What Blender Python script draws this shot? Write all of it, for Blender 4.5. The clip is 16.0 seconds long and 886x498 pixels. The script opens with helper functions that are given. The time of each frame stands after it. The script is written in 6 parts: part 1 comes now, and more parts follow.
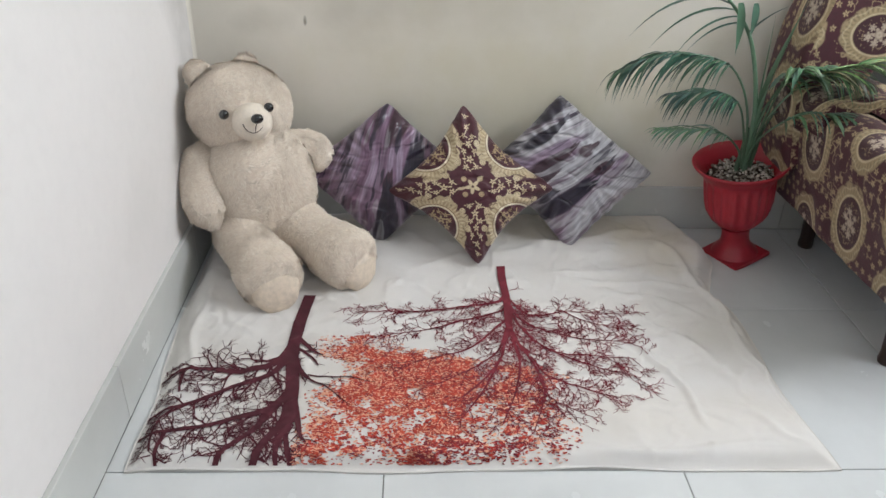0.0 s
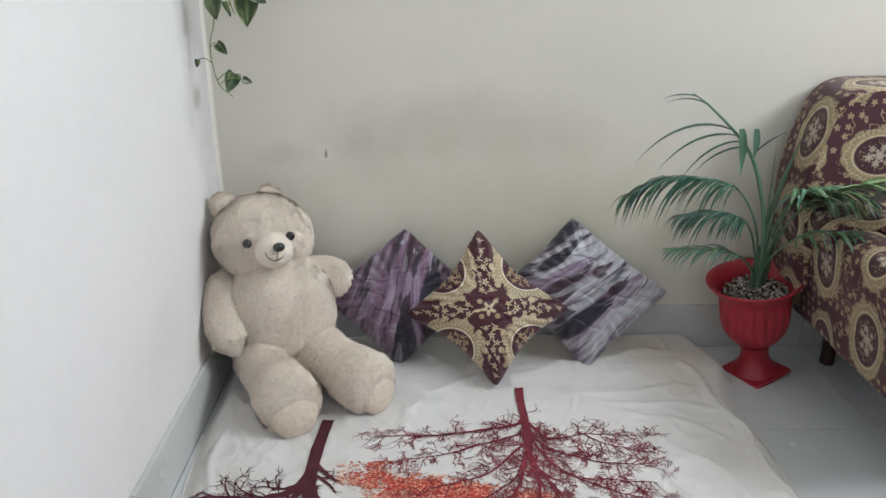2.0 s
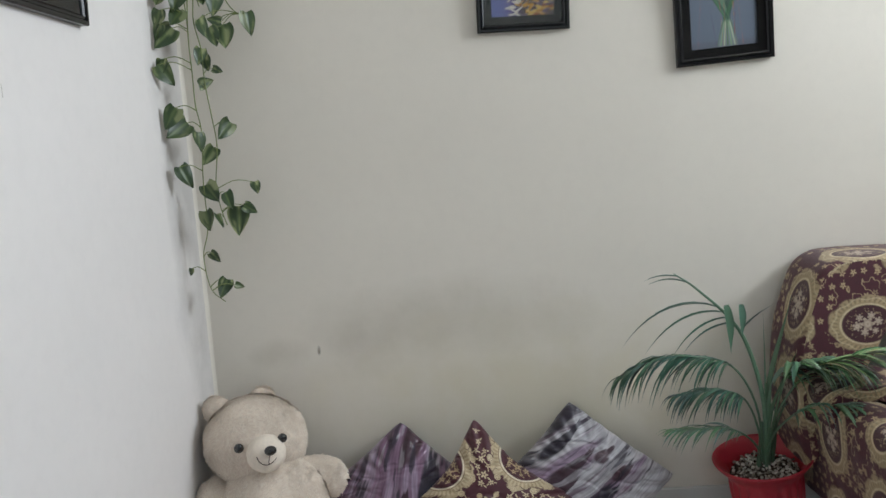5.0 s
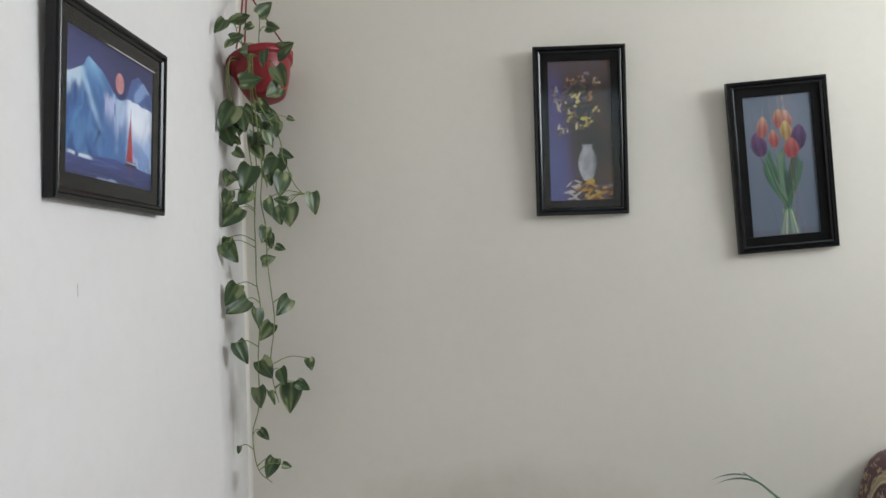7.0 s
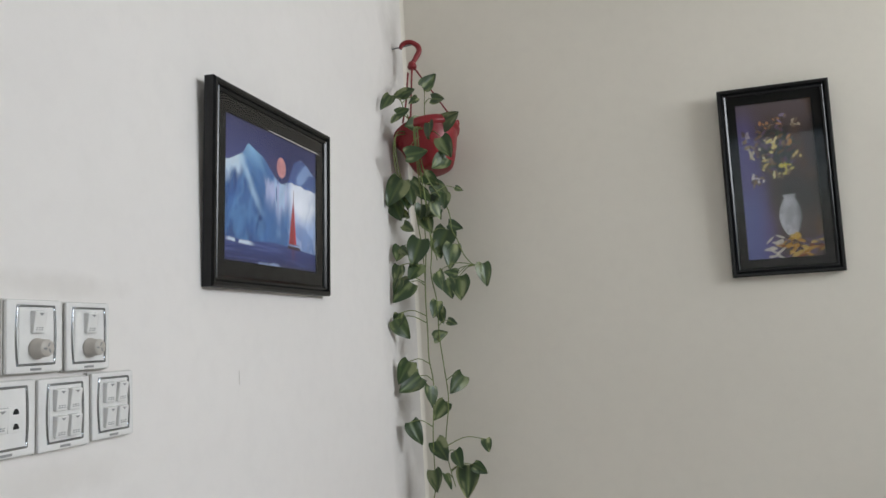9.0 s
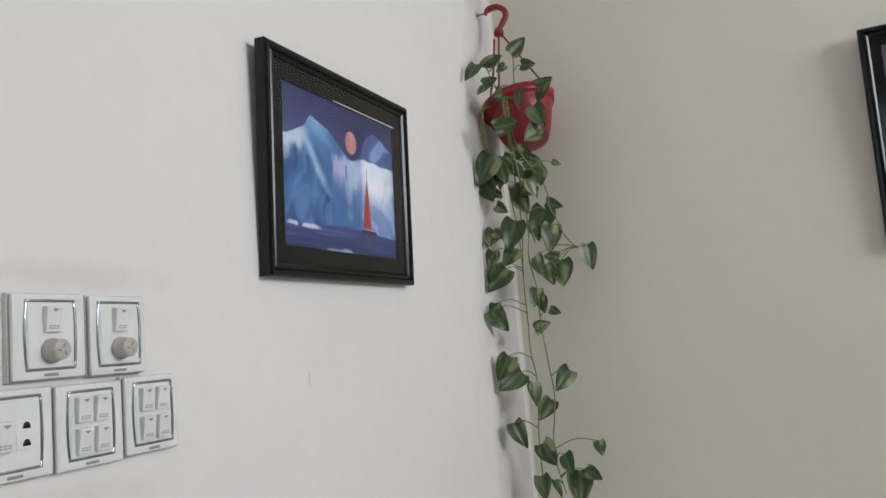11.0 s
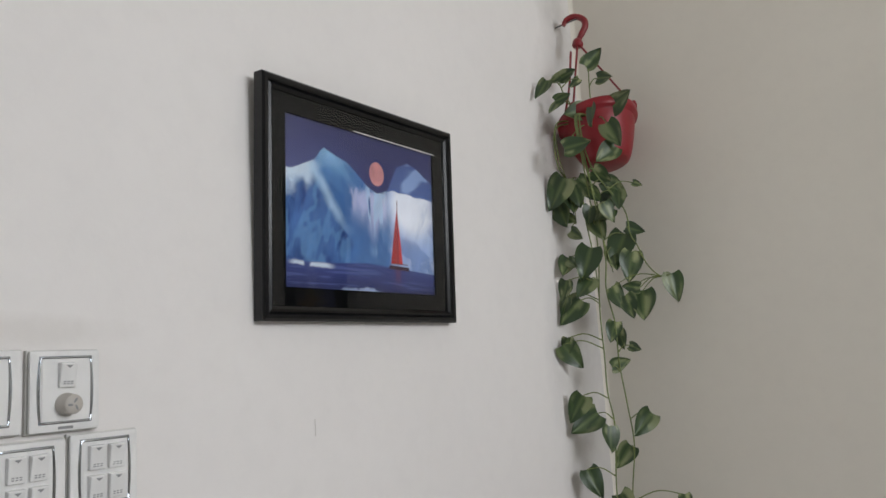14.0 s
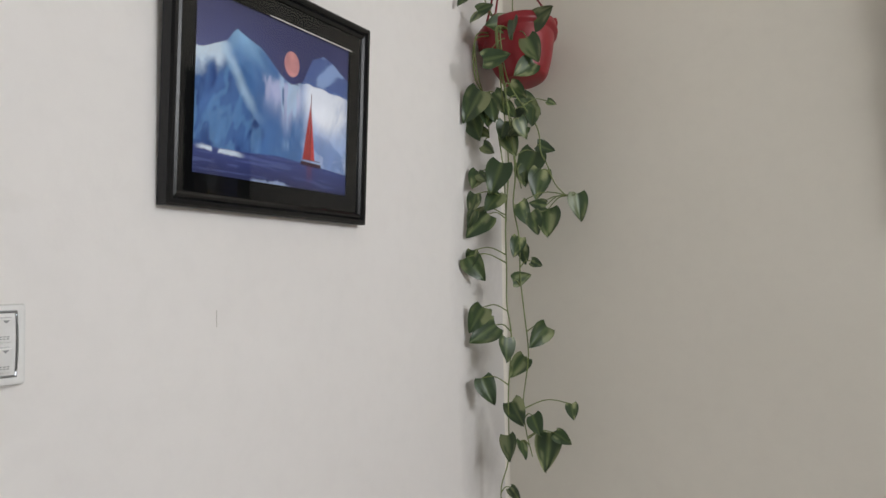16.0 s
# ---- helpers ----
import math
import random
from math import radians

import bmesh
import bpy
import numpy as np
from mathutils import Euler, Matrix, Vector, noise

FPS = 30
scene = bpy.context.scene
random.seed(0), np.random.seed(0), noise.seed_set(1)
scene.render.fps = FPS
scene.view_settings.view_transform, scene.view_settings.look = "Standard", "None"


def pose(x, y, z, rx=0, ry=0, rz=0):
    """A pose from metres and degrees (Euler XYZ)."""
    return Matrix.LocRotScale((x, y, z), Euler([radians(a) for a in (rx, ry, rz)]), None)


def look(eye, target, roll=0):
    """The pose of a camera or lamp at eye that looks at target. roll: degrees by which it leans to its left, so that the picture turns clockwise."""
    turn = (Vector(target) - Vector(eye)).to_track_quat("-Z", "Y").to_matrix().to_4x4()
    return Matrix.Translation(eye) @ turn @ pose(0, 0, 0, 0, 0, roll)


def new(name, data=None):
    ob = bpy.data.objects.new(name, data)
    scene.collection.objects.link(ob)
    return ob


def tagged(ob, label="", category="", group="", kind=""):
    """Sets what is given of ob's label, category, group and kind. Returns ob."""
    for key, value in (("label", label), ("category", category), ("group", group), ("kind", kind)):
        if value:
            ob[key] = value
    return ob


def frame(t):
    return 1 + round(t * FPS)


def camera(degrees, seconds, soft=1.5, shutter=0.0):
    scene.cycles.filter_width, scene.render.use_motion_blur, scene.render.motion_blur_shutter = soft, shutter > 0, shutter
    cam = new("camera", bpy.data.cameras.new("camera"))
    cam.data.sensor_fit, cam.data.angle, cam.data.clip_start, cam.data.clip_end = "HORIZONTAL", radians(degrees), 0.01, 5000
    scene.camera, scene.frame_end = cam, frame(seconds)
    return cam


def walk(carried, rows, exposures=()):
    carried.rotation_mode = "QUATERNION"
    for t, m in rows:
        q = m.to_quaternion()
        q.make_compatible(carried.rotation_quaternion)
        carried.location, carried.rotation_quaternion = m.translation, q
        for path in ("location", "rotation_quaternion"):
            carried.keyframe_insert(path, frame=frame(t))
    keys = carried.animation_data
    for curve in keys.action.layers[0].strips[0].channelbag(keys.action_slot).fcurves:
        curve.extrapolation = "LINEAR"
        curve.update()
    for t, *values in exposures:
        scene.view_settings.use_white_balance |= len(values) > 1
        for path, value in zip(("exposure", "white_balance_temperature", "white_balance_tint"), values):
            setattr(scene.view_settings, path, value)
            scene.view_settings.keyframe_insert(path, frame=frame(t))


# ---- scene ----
cam = camera(59.5, 16.0)

PATH = [
    (0, (0.611, -2.137, 1.149), (0.685, -0.407, 0.147), 1.6),
    (0.5, (0.617, -2.145, 1.156), (0.678, -0.39, 0.198), 1.3),
    (1, (0.607, -2.152, 1.164), (0.668, -0.371, 0.257), 1.2),
    (1.5, (0.592, -2.162, 1.175), (0.65, -0.338, 0.357), 0.6),
    (2, (0.628, -2.162, 1.179), (0.642, -0.301, 0.447), -0.2),
    (2.5, (0.651, -2.157, 1.177), (0.645, -0.264, 0.532), -0.9),
    (3, (0.688, -2.159, 1.185), (0.651, -0.242, 0.617), -1.6),
    (3.5, (0.722, -2.165, 1.155), (0.655, -0.217, 0.71), -2.5),
    (3.7, (0.722, -2.171, 1.153), (0.66, -0.213, 0.747), -2.8),
    (5.8, (0.661, -2.153, 1.274), (0.685, -0.163, 1.078), -3.1),
    (6, (0.658, -2.147, 1.28), (0.682, -0.153, 1.132), -2.9),
    (6.5, (0.654, -2.137, 1.318), (0.644, -0.138, 1.278), -2.3),
    (7, (0.642, -2.128, 1.347), (0.56, -0.131, 1.396), -1.9),
    (7.5, (0.637, -2.097, 1.364), (0.413, -0.114, 1.498), -1.9),
    (8, (0.642, -2.069, 1.376), (0.299, -0.109, 1.571), -2.1),
    (8.5, (0.663, -2.041, 1.378), (0.201, -0.109, 1.607), -2.6),
    (8.7, (0.676, -2.026, 1.377), (0.166, -0.106, 1.608), -2.9),
    (10.8, (0.64, -1.857, 1.36), (-0.106, -0.015, 1.585), -4.9),
    (11, (0.642, -1.826, 1.365), (-0.178, -0.018, 1.604), -4.9),
    (11.5, (0.71, -1.738, 1.378), (-0.362, -0.066, 1.614), -4.4),
    (12, (0.752, -1.681, 1.375), (-0.467, -0.112, 1.604), -5.4),
    (12.5, (0.757, -1.655, 1.374), (-0.525, -0.136, 1.594), -6.0),
    (13, (0.754, -1.647, 1.379), (-0.527, -0.129, 1.611), -5.9),
    (13.5, (0.762, -1.645, 1.393), (-0.462, -0.084, 1.647), -4.8),
    (14, (0.77, -1.646, 1.401), (-0.394, -0.047, 1.699), -3.7),
    (14.5, (0.771, -1.648, 1.403), (-0.326, -0.007, 1.723), -2.4),
    (15, (0.769, -1.65, 1.392), (-0.273, 0.03, 1.692), -1.7),
    (15.5, (0.765, -1.652, 1.387), (-0.237, 0.064, 1.607), -1.0),
    (16, (0.748, -1.646, 1.372), (-0.217, 0.103, 1.463), -0.7),
]
walk(cam, [(t, look(e, g, r)) for t, e, g, r in PATH],
     [(0, 0.42, 6350, 10), (1.5, 0.38, 6200, 9), (3.0, 0.12, 6120, 8), (3.7, -0.02, 6100, 8), (5.8, 0.0, 6300, 9), (7, -0.10, 6330, 9),
      (8, -0.18, 6420, 10), (8.5, -0.2, 6430, 10), (11, -0.22, 6420, 11), (12.5, -0.43, 6500, 12), (13.5, -0.43, 6520, 12), (14.5, -0.26, 6560, 12), (16, -0.24, 6680, 12)])


# ---- world, lights ----
world = bpy.data.worlds.new("world")
scene.world = world
world.use_nodes = True
wn = world.node_tree.nodes
sky = wn.new("ShaderNodeTexSky")
sky.sky_type, sky.sun_disc = "NISHITA", False
sky.sun_elevation, sky.sun_rotation = radians(50), radians(120)
world.node_tree.links.new(sky.outputs[0], wn["Background"].inputs[0])
wn["Background"].inputs[1].default_value = 0.1


def area_lamp(name, m, sx, sy, watts, col):
    la = bpy.data.lights.new(name, "AREA")
    la.shape, la.size, la.size_y, la.energy, la.color = "RECTANGLE", sx, sy, watts, col
    ob = new(name, la)
    ob.matrix_world = m
    return ob


# daylight in the east opening; the south opening and its lamp are added fill
area_lamp("opening_light", look((3.28, -0.98, 2.25), (0.0, -0.90, 2.18)), 1.45, 0.80, 57, (0.92, 0.965, 1.0))
area_lamp("opening_light", look((1.3, -3.58, 1.6), (1.1, 0, 0.9)), 1.3, 1.3, 3.2, (0.92, 0.965, 1.0))


# ---- helpers for materials and meshes ----
def lin(h):
    """Linear colour from a hex string."""
    v = [int(h[i:i + 2], 16) / 255 for i in (0, 2, 4)]
    return tuple(c / 12.92 if c <= 0.04045 else ((c + 0.055) / 1.055) ** 2.4 for c in v)


class Nodes:
    def __init__(self, name):
        self.mat = bpy.data.materials.new(name)
        self.mat.use_nodes = True
        self.t = self.mat.node_tree
        self.bsdf = self.t.nodes["Principled BSDF"]

    def add(self, kind, **sets):
        n = self.t.nodes.new(kind)
        for k, v in sets.items():
            n.inputs[k].default_value = v
        return n

    def link(self, a, b):
        self.t.links.new(a, b)

    def coord(self):
        return self.t.nodes.new("ShaderNodeTexCoord").outputs["Object"]

    def noise(self, scale, detail=4.0, rough=0.55, vec=None, stretch=None):
        n = self.add("ShaderNodeTexNoise", Scale=scale, Detail=detail, Roughness=rough)
        v = vec or self.coord()
        if stretch:
            m = self.t.nodes.new("ShaderNodeMapping")
            m.inputs["Scale"].default_value = stretch
            self.link(v, m.inputs[0])
            v = m.outputs[0]
        self.link(v, n.inputs["Vector"])
        return n.outputs["Fac"]

    def ramp(self, fac, stops):
        r = self.t.nodes.new("ShaderNodeValToRGB")
        e = r.color_ramp.elements
        while len(e) < len(stops):
            e.new(0.5)
        for el, (p, c) in zip(e, stops):
            el.position = p
            el.color = (*c, 1) if isinstance(c, tuple) else (c, c, c, 1)
        self.link(fac, r.inputs[0])
        return r.outputs[0]

    def mix(self, fac, a, b, mode="MIX"):
        m = self.t.nodes.new("ShaderNodeMix")
        m.data_type, m.blend_type = "RGBA", mode
        for s, v in ((m.inputs[0], fac), (m.inputs[6], a), (m.inputs[7], b)):
            if isinstance(v, (int, float)):
                s.default_value = v
            elif isinstance(v, tuple):
                s.default_value = (*v, 1)
            else:
                self.link(v, s)
        return m.outputs[2]

    def math(self, op, a, b=0.0):
        m = self.t.nodes.new("ShaderNodeMath")
        m.operation = op
        for s, v in zip(m.inputs, (a, b)):
            if isinstance(v, (int, float)):
                s.default_value = v
            else:
                self.link(v, s)
        return m.outputs[0]

    def bump(self, height, strength, dist=0.01):
        b = self.add("ShaderNodeBump", Strength=strength, Distance=dist)
        self.link(height, b.inputs["Height"])
        self.link(b.outputs[0], self.bsdf.inputs["Normal"])

    def base(self, c):
        if isinstance(c, tuple):
            self.bsdf.inputs["Base Color"].default_value = (*c, 1)
        else:
            self.link(c, self.bsdf.inputs["Base Color"])

    def set(self, **kv):
        for k, v in kv.items():
            self.bsdf.inputs[k.replace("_", " ").replace("Ior", "IOR")].default_value = v
        return self


def simple(name, col, rough=0.5, var=0.12, scale=30.0, bump=0.0, metal=0.0, coat=0.0, spec=0.5):
    n = Nodes(name)
    f = n.noise(scale)
    dark = tuple(c * (1 - var) for c in col)
    light = tuple(min(1, c * (1 + var)) for c in col)
    n.base(n.ramp(f, [(0.3, dark), (0.7, light)]))
    n.set(Roughness=rough, Metallic=metal)
    n.bsdf.inputs["Coat Weight"].default_value = coat
    n.bsdf.inputs["Specular IOR Level"].default_value = spec
    if bump:
        n.bump(n.noise(scale * 4), bump, 0.002)
    return n.mat


def painted(name, rough=0.6, bump=0.0, bscale=900.0, sheen=0.0, coat=0.0, grain=0.0, spec=0.5):
    """A surface whose colours are carried by the mesh's own colour layer 'dye'."""
    n = Nodes(name)
    a = n.t.nodes.new("ShaderNodeAttribute")
    a.attribute_name = "dye"
    c = a.outputs["Color"]
    if grain:
        g = n.ramp(n.noise(bscale, 3.0), [(0.3, 1 - grain), (0.7, 1.0)])
        c = n.mix(1.0, c, g, "MULTIPLY")
    n.base(c)
    n.set(Roughness=rough)
    n.bsdf.inputs["Sheen Weight"].default_value = sheen
    n.bsdf.inputs["Coat Weight"].default_value = coat
    n.bsdf.inputs["Specular IOR Level"].default_value = spec
    if bump:
        n.bump(n.noise(bscale, 2.0), bump, 0.001)
    return n.mat


def thing(name, m=None, label="", category="", group="", kind=""):
    ob = new(name)
    ob.empty_display_size = 0.05
    m = m or Matrix()
    ob.matrix_basis = m
    return tagged(ob, label, category, group, kind)


def smooth(me, flag=True):
    me.polygons.foreach_set("use_smooth", [flag] * len(me.polygons))


def hang(name, me, mat, parent=None, label="", local=False):
    """Link a mesh as a part of parent; its points are in world metres unless local."""
    for m in (mat if isinstance(mat, (list, tuple)) else [mat]):
        if len(me.materials) < (len(mat) if isinstance(mat, (list, tuple)) else 1):
            me.materials.append(m)
    ob = new(name, me)
    if parent is not None:
        ob.parent = parent
        if not local:
            inv = parent.matrix_basis
            if parent.parent is not None:
                inv = parent.parent.matrix_basis @ parent.matrix_parent_inverse @ parent.matrix_basis
            ob.matrix_parent_inverse = inv.inverted()
    if label:
        ob["label"] = label
    return ob


def part(name, bm, mat, parent=None, label="", local=False, soft=False):
    me = bpy.data.meshes.new(name)
    bm.to_mesh(me)
    bm.free()
    if soft:
        smooth(me)
    return hang(name, me, mat, parent, label, local)


def raw(name, verts, faces, dye=None, soft=True):
    me = bpy.data.meshes.new(name)
    me.from_pydata([tuple(map(float, v)) for v in verts], [], faces)
    if dye is not None:
        a = me.attributes.new("dye", "FLOAT_COLOR", "POINT")
        c = np.ones((len(verts), 4), dtype=np.float32)
        c[:, :3] = np.asarray(dye).reshape(-1, 3)
        a.data.foreach_set("color", c.ravel())
    smooth(me, soft)
    me.update()
    return me


def grid_faces(nu, nv, off=0, wrap=False, flip=False):
    f = []
    for i in range(nu - 1):
        for j in range(nv if wrap else nv - 1):
            k = (j + 1) % nv
            q = (off + i * nv + j, off + i * nv + k, off + (i + 1) * nv + k, off + (i + 1) * nv + j)
            f.append(q[::-1] if flip else q)
    return f


def bm_box(bm, a, b, bevel=0.0):
    """Adds a box between two corners, its edges rounded by bevel."""
    r = bmesh.ops.create_cube(bm, size=1)
    for v in r["verts"]:
        v.co = Vector([(a[i] + b[i]) / 2 + v.co[i] * (b[i] - a[i]) for i in range(3)])
    if bevel:
        es = list({e for v in r["verts"] for e in v.link_edges})
        bmesh.ops.bevel(bm, geom=es, offset=bevel, segments=2, affect="EDGES", profile=0.6)
    return bm


def box_part(name, a, b, mat, parent=None, bevel=0.0, label="", local=False, m=None):
    bm = bm_box(bmesh.new(), a, b, bevel)
    if m is not None:
        bm.transform(m)
    return part(name, bm, mat, parent, label, local)


def lathe(profile, seg=48, flute=None):
    """Vertices and faces of a profile [(radius, z)...] turned about z. flute(r, z, angle) may change the radius."""
    v = []
    for r, z in profile:
        for k in range(seg):
            a = 2 * math.pi * k / seg
            rr = flute(r, z, a) if flute else r
            v.append((rr * math.cos(a), rr * math.sin(a), z))
    return v, grid_faces(len(profile), seg, 0, True)


def curve_points(ctrl, n):
    """n points along a Catmull-Rom curve through ctrl."""
    p = [np.array(c, float) for c in ctrl]
    p = [2 * p[0] - p[1]] + p + [2 * p[-1] - p[-2]]
    out = []
    for s in np.linspace(0, len(p) - 3 - 1e-6, n):
        i = int(s)
        u = s - i
        a, b, c, d = p[i:i + 4]
        out.append(0.5 * (2 * b + (c - a) * u + (2 * a - 5 * b + 4 * c - d) * u * u + (3 * b - a - 3 * c + d) * u ** 3))
    return np.array(out)


def tube(ctrl, radii, n=16, seg=8):
    """Vertices and faces of a tube along a curve; radii are spread evenly along it."""
    pts = curve_points(ctrl, n)
    rr = np.interp(np.linspace(0, 1, n), np.linspace(0, 1, len(radii)), radii)
    tan = np.gradient(pts, axis=0)
    tan /= np.linalg.norm(tan, axis=1)[:, None] + 1e-9
    up = np.array((0.31, 0.83, 0.46))
    v = []
    for p, t, r in zip(pts, tan, rr):
        a = np.cross(t, up)
        a /= np.linalg.norm(a) + 1e-9
        b = np.cross(a, t)
        up = b
        for k in range(seg):
            w = 2 * math.pi * k / seg
            v.append(p + r * (a * math.cos(w) + b * math.sin(w)))
    f = grid_faces(n, seg, 0, True)
    f.append(tuple(range(seg)))
    f.append(tuple(range((n - 1) * seg, n * seg))[::-1])
    return v, f


def merge(*bits):
    v, f = [], []
    for bv, bf in bits:
        o = len(v)
        v += list(bv)
        f += [tuple(i + o for i in q) for q in bf]
    return v, f


def vnoise(x, y, seed=0):
    """Smooth value noise on arrays."""
    xi, yi = np.floor(x).astype(np.int64), np.floor(y).astype(np.int64)
    fx, fy = x - xi, y - yi
    fx, fy = fx * fx * (3 - 2 * fx), fy * fy * (3 - 2 * fy)

    def h(a, b):
        s = np.sin(a * 127.1 + b * 311.7 + seed * 74.7) * 43758.5453
        return s - np.floor(s)
    return (h(xi, yi) * (1 - fx) + h(xi + 1, yi) * fx) * (1 - fy) + (h(xi, yi + 1) * (1 - fx) + h(xi + 1, yi + 1) * fx) * fy


def fbm(x, y, seed=0, octaves=4):
    s, a, tot = 0, 1.0, 0
    for o in range(octaves):
        s = s + a * vnoise(x * 2 ** o, y * 2 ** o, seed + o * 13)
        tot += a
        a *= 0.5
    return s / tot


def step(a, b, x):
    t = np.clip((x - a) / (b - a), 0, 1)
    return t * t * (3 - 2 * t)


def blend(base, col, w):
    return base * (1 - w[..., None]) + np.array(col) * w[..., None]


# ---- materials ----
def wall_material(name, tone, stains_and_shade):
    n = Nodes(name)
    big = n.noise(1.3, 5.0, 0.6)
    fine = n.noise(28.0, 4.0, 0.6)
    c = n.mix(n.ramp(big, [(0.35, 0.0), (0.7, 1.0)]), tuple(v * 0.94 for v in tone), tone)
    c = n.mix(n.ramp(fine, [(0.45, 0.0), (0.8, 0.16)]), c, tuple(v * 0.8 for v in tone))
    xyz = n.t.nodes.new("ShaderNodeSeparateXYZ")
    n.link(n.coord(), xyz.inputs[0])
    for axis, cu, cz, ru, rz, amount, scale, tint in stains_and_shade:
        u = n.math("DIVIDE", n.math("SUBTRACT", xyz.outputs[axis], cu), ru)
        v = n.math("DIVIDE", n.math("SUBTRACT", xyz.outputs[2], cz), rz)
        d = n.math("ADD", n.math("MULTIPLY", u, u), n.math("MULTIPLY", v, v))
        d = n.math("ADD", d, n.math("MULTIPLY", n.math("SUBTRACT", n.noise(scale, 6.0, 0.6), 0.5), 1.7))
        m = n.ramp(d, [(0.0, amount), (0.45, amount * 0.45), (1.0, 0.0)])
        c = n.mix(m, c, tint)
    n.base(c)
    n.set(Roughness=0.75)
    n.bsdf.inputs["Specular IOR Level"].default_value = 0.25
    n.bump(n.math("ADD", n.noise(60.0, 5.0, 0.6), n.math("MULTIPLY", n.noise(5.0, 3.0), 2.0)), 0.05, 0.006)
    return n.mat


SMUDGE = lin("8b8572")
M_NORTH = wall_material("cream_distemper", lin("dfd9cd"), [
    (0, 0.72, 0.70, 0.50, 0.13, 0.22, 5.0, lin("8a8268")),
    (0, 0.45, 0.62, 0.12, 0.10, 0.15, 9.0, SMUDGE),
    (0, 0.20, 0.62, 0.10, 0.05, 0.16, 12.0, SMUDGE),
    (0, 0.95, 0.45, 0.75, 0.28, 0.42, 6.0, lin("cbc3a2")),
    (0, 0.311, 0.623, 0.006, 0.016, 0.8, 60.0, lin("77705f")),
])
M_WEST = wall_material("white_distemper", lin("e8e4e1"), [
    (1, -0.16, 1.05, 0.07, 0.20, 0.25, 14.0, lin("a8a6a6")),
    # mould along the corner, with the corner's shade painted into the colour
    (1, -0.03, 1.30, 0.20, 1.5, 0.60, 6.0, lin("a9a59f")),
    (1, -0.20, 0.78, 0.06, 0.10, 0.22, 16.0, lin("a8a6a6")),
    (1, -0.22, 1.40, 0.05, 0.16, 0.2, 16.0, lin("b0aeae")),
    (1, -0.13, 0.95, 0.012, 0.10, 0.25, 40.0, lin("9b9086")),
    (1, -0.55, 0.35, 0.20, 0.12, 0.15, 8.0, lin("bbb8b2")),
    (1, -1.29, 1.24, 0.16, 0.03, 0.2, 18.0, lin("bdb7ae")),
    (1, -1.29, 1.46, 0.14, 0.02, 0.25, 25.0, lin("bdb7ae")),
])
# for the walls out of view, toned down to cut bounced light
M_PLAIN = wall_material("plain_distemper", lin("b4aea4"), [])
M_CEIL = simple("ceiling_paint", (0.8, 0.79, 0.77), 0.8, 0.03, 3.0)


def tile_material(name, tone):
    n = Nodes(name)
    oi = n.t.nodes.new("ShaderNodeObjectInfo")
    c = n.ramp(n.noise(3.5, 6.0, 0.65), [(0.35, tuple(v * 0.93 for v in tone)), (0.6, tone)])
    c = n.mix(n.math("MULTIPLY", oi.outputs["Random"], 0.12), c, tuple(v * 0.85 for v in tone))
    n.base(c)
    n.link(n.ramp(n.noise(9.0, 4.0), [(0.3, 0.16), (0.75, 0.3)]), n.bsdf.inputs["Roughness"])
    return n.mat


M_TILE = tile_material("glazed_floor_tile", lin("d6d8d8"))
M_SKIRT = tile_material("glazed_skirting_tile", lin("cacbc7"))
M_GROUT = simple("grout", lin("8d8c88"), 0.9)
M_FRAMEBLK = simple("black_lacquer", lin("07080b"), 0.24, 0.3, 60.0, spec=0.4)
M_MAT = simple("black_mount_board", lin("070809"), 0.8, 0.02, 8.0, spec=0.1)
M_PRINT = painted("art_print", 0.45, 0.0)
M_PAPER = simple("paper_edge", lin("e8e6e2"), 0.7)
M_WHITEPL = simple("white_switch_plastic", lin("e2e1df"), 0.16, 0.04, 40.0)
M_GREYPL = simple("aged_plate_plastic", lin("cfcdc8"), 0.38, 0.08, 60.0)
M_KNOB = simple("grey_knob_plastic", lin("b9b3ab"), 0.4, 0.06, 60.0)
M_CHROME = simple("chrome_trim", lin("a9adb2"), 0.16, 0.15, 40.0, metal=1.0)
M_DARK = simple("dark_slot", lin("1a1a1b"), 0.6)
M_INK = simple("grey_lettering", lin("8f8f8f"), 0.5)
M_REDPL = simple("red_plastic", lin("841821"), 0.38, 0.12, 20.0)
M_REDURN = simple("red_urn_plastic", lin("a02532"), 0.4, 0.14, 16.0, 0.08)
M_WIRE = simple("dark_red_plastic", lin("7d1c22"), 0.4)
M_STEM = simple("vine_stem", lin("6f7a45"), 0.5, 0.25, 60.0)
M_SOIL = simple("dark_soil", lin("3a2c22"), 0.95, 0.4, 60.0, 0.5)
M_WOOD = simple("dark_stained_wood", lin("2e1c16"), 0.35, 0.3, 12.0)
M_BLUE = simple("blue_plastic", lin("1f4a72"), 0.4)
M_EYE = simple("black_glass_eye", lin("0c0b0b"), 0.06, 0.1, 40.0, coat=1.0)
M_PLUSH = simple("beige_plush_backing", lin("e4d6c5"), 0.95, 0.15, 40.0, 0.5)
M_SNOUT = simple("short_cream_plush", lin("e4d8c8"), 0.9, 0.06, 120.0, 0.25)
M_PAD = simple("cream_pad_plush", lin("d8c8b5"), 0.92, 0.1, 90.0, 0.3)
M_THREAD = simple("brown_thread", lin("4b352b"), 0.7)
M_NAIL = simple("steel", lin("8a8a8a"), 0.35, 0.1, 40.0, metal=1.0)


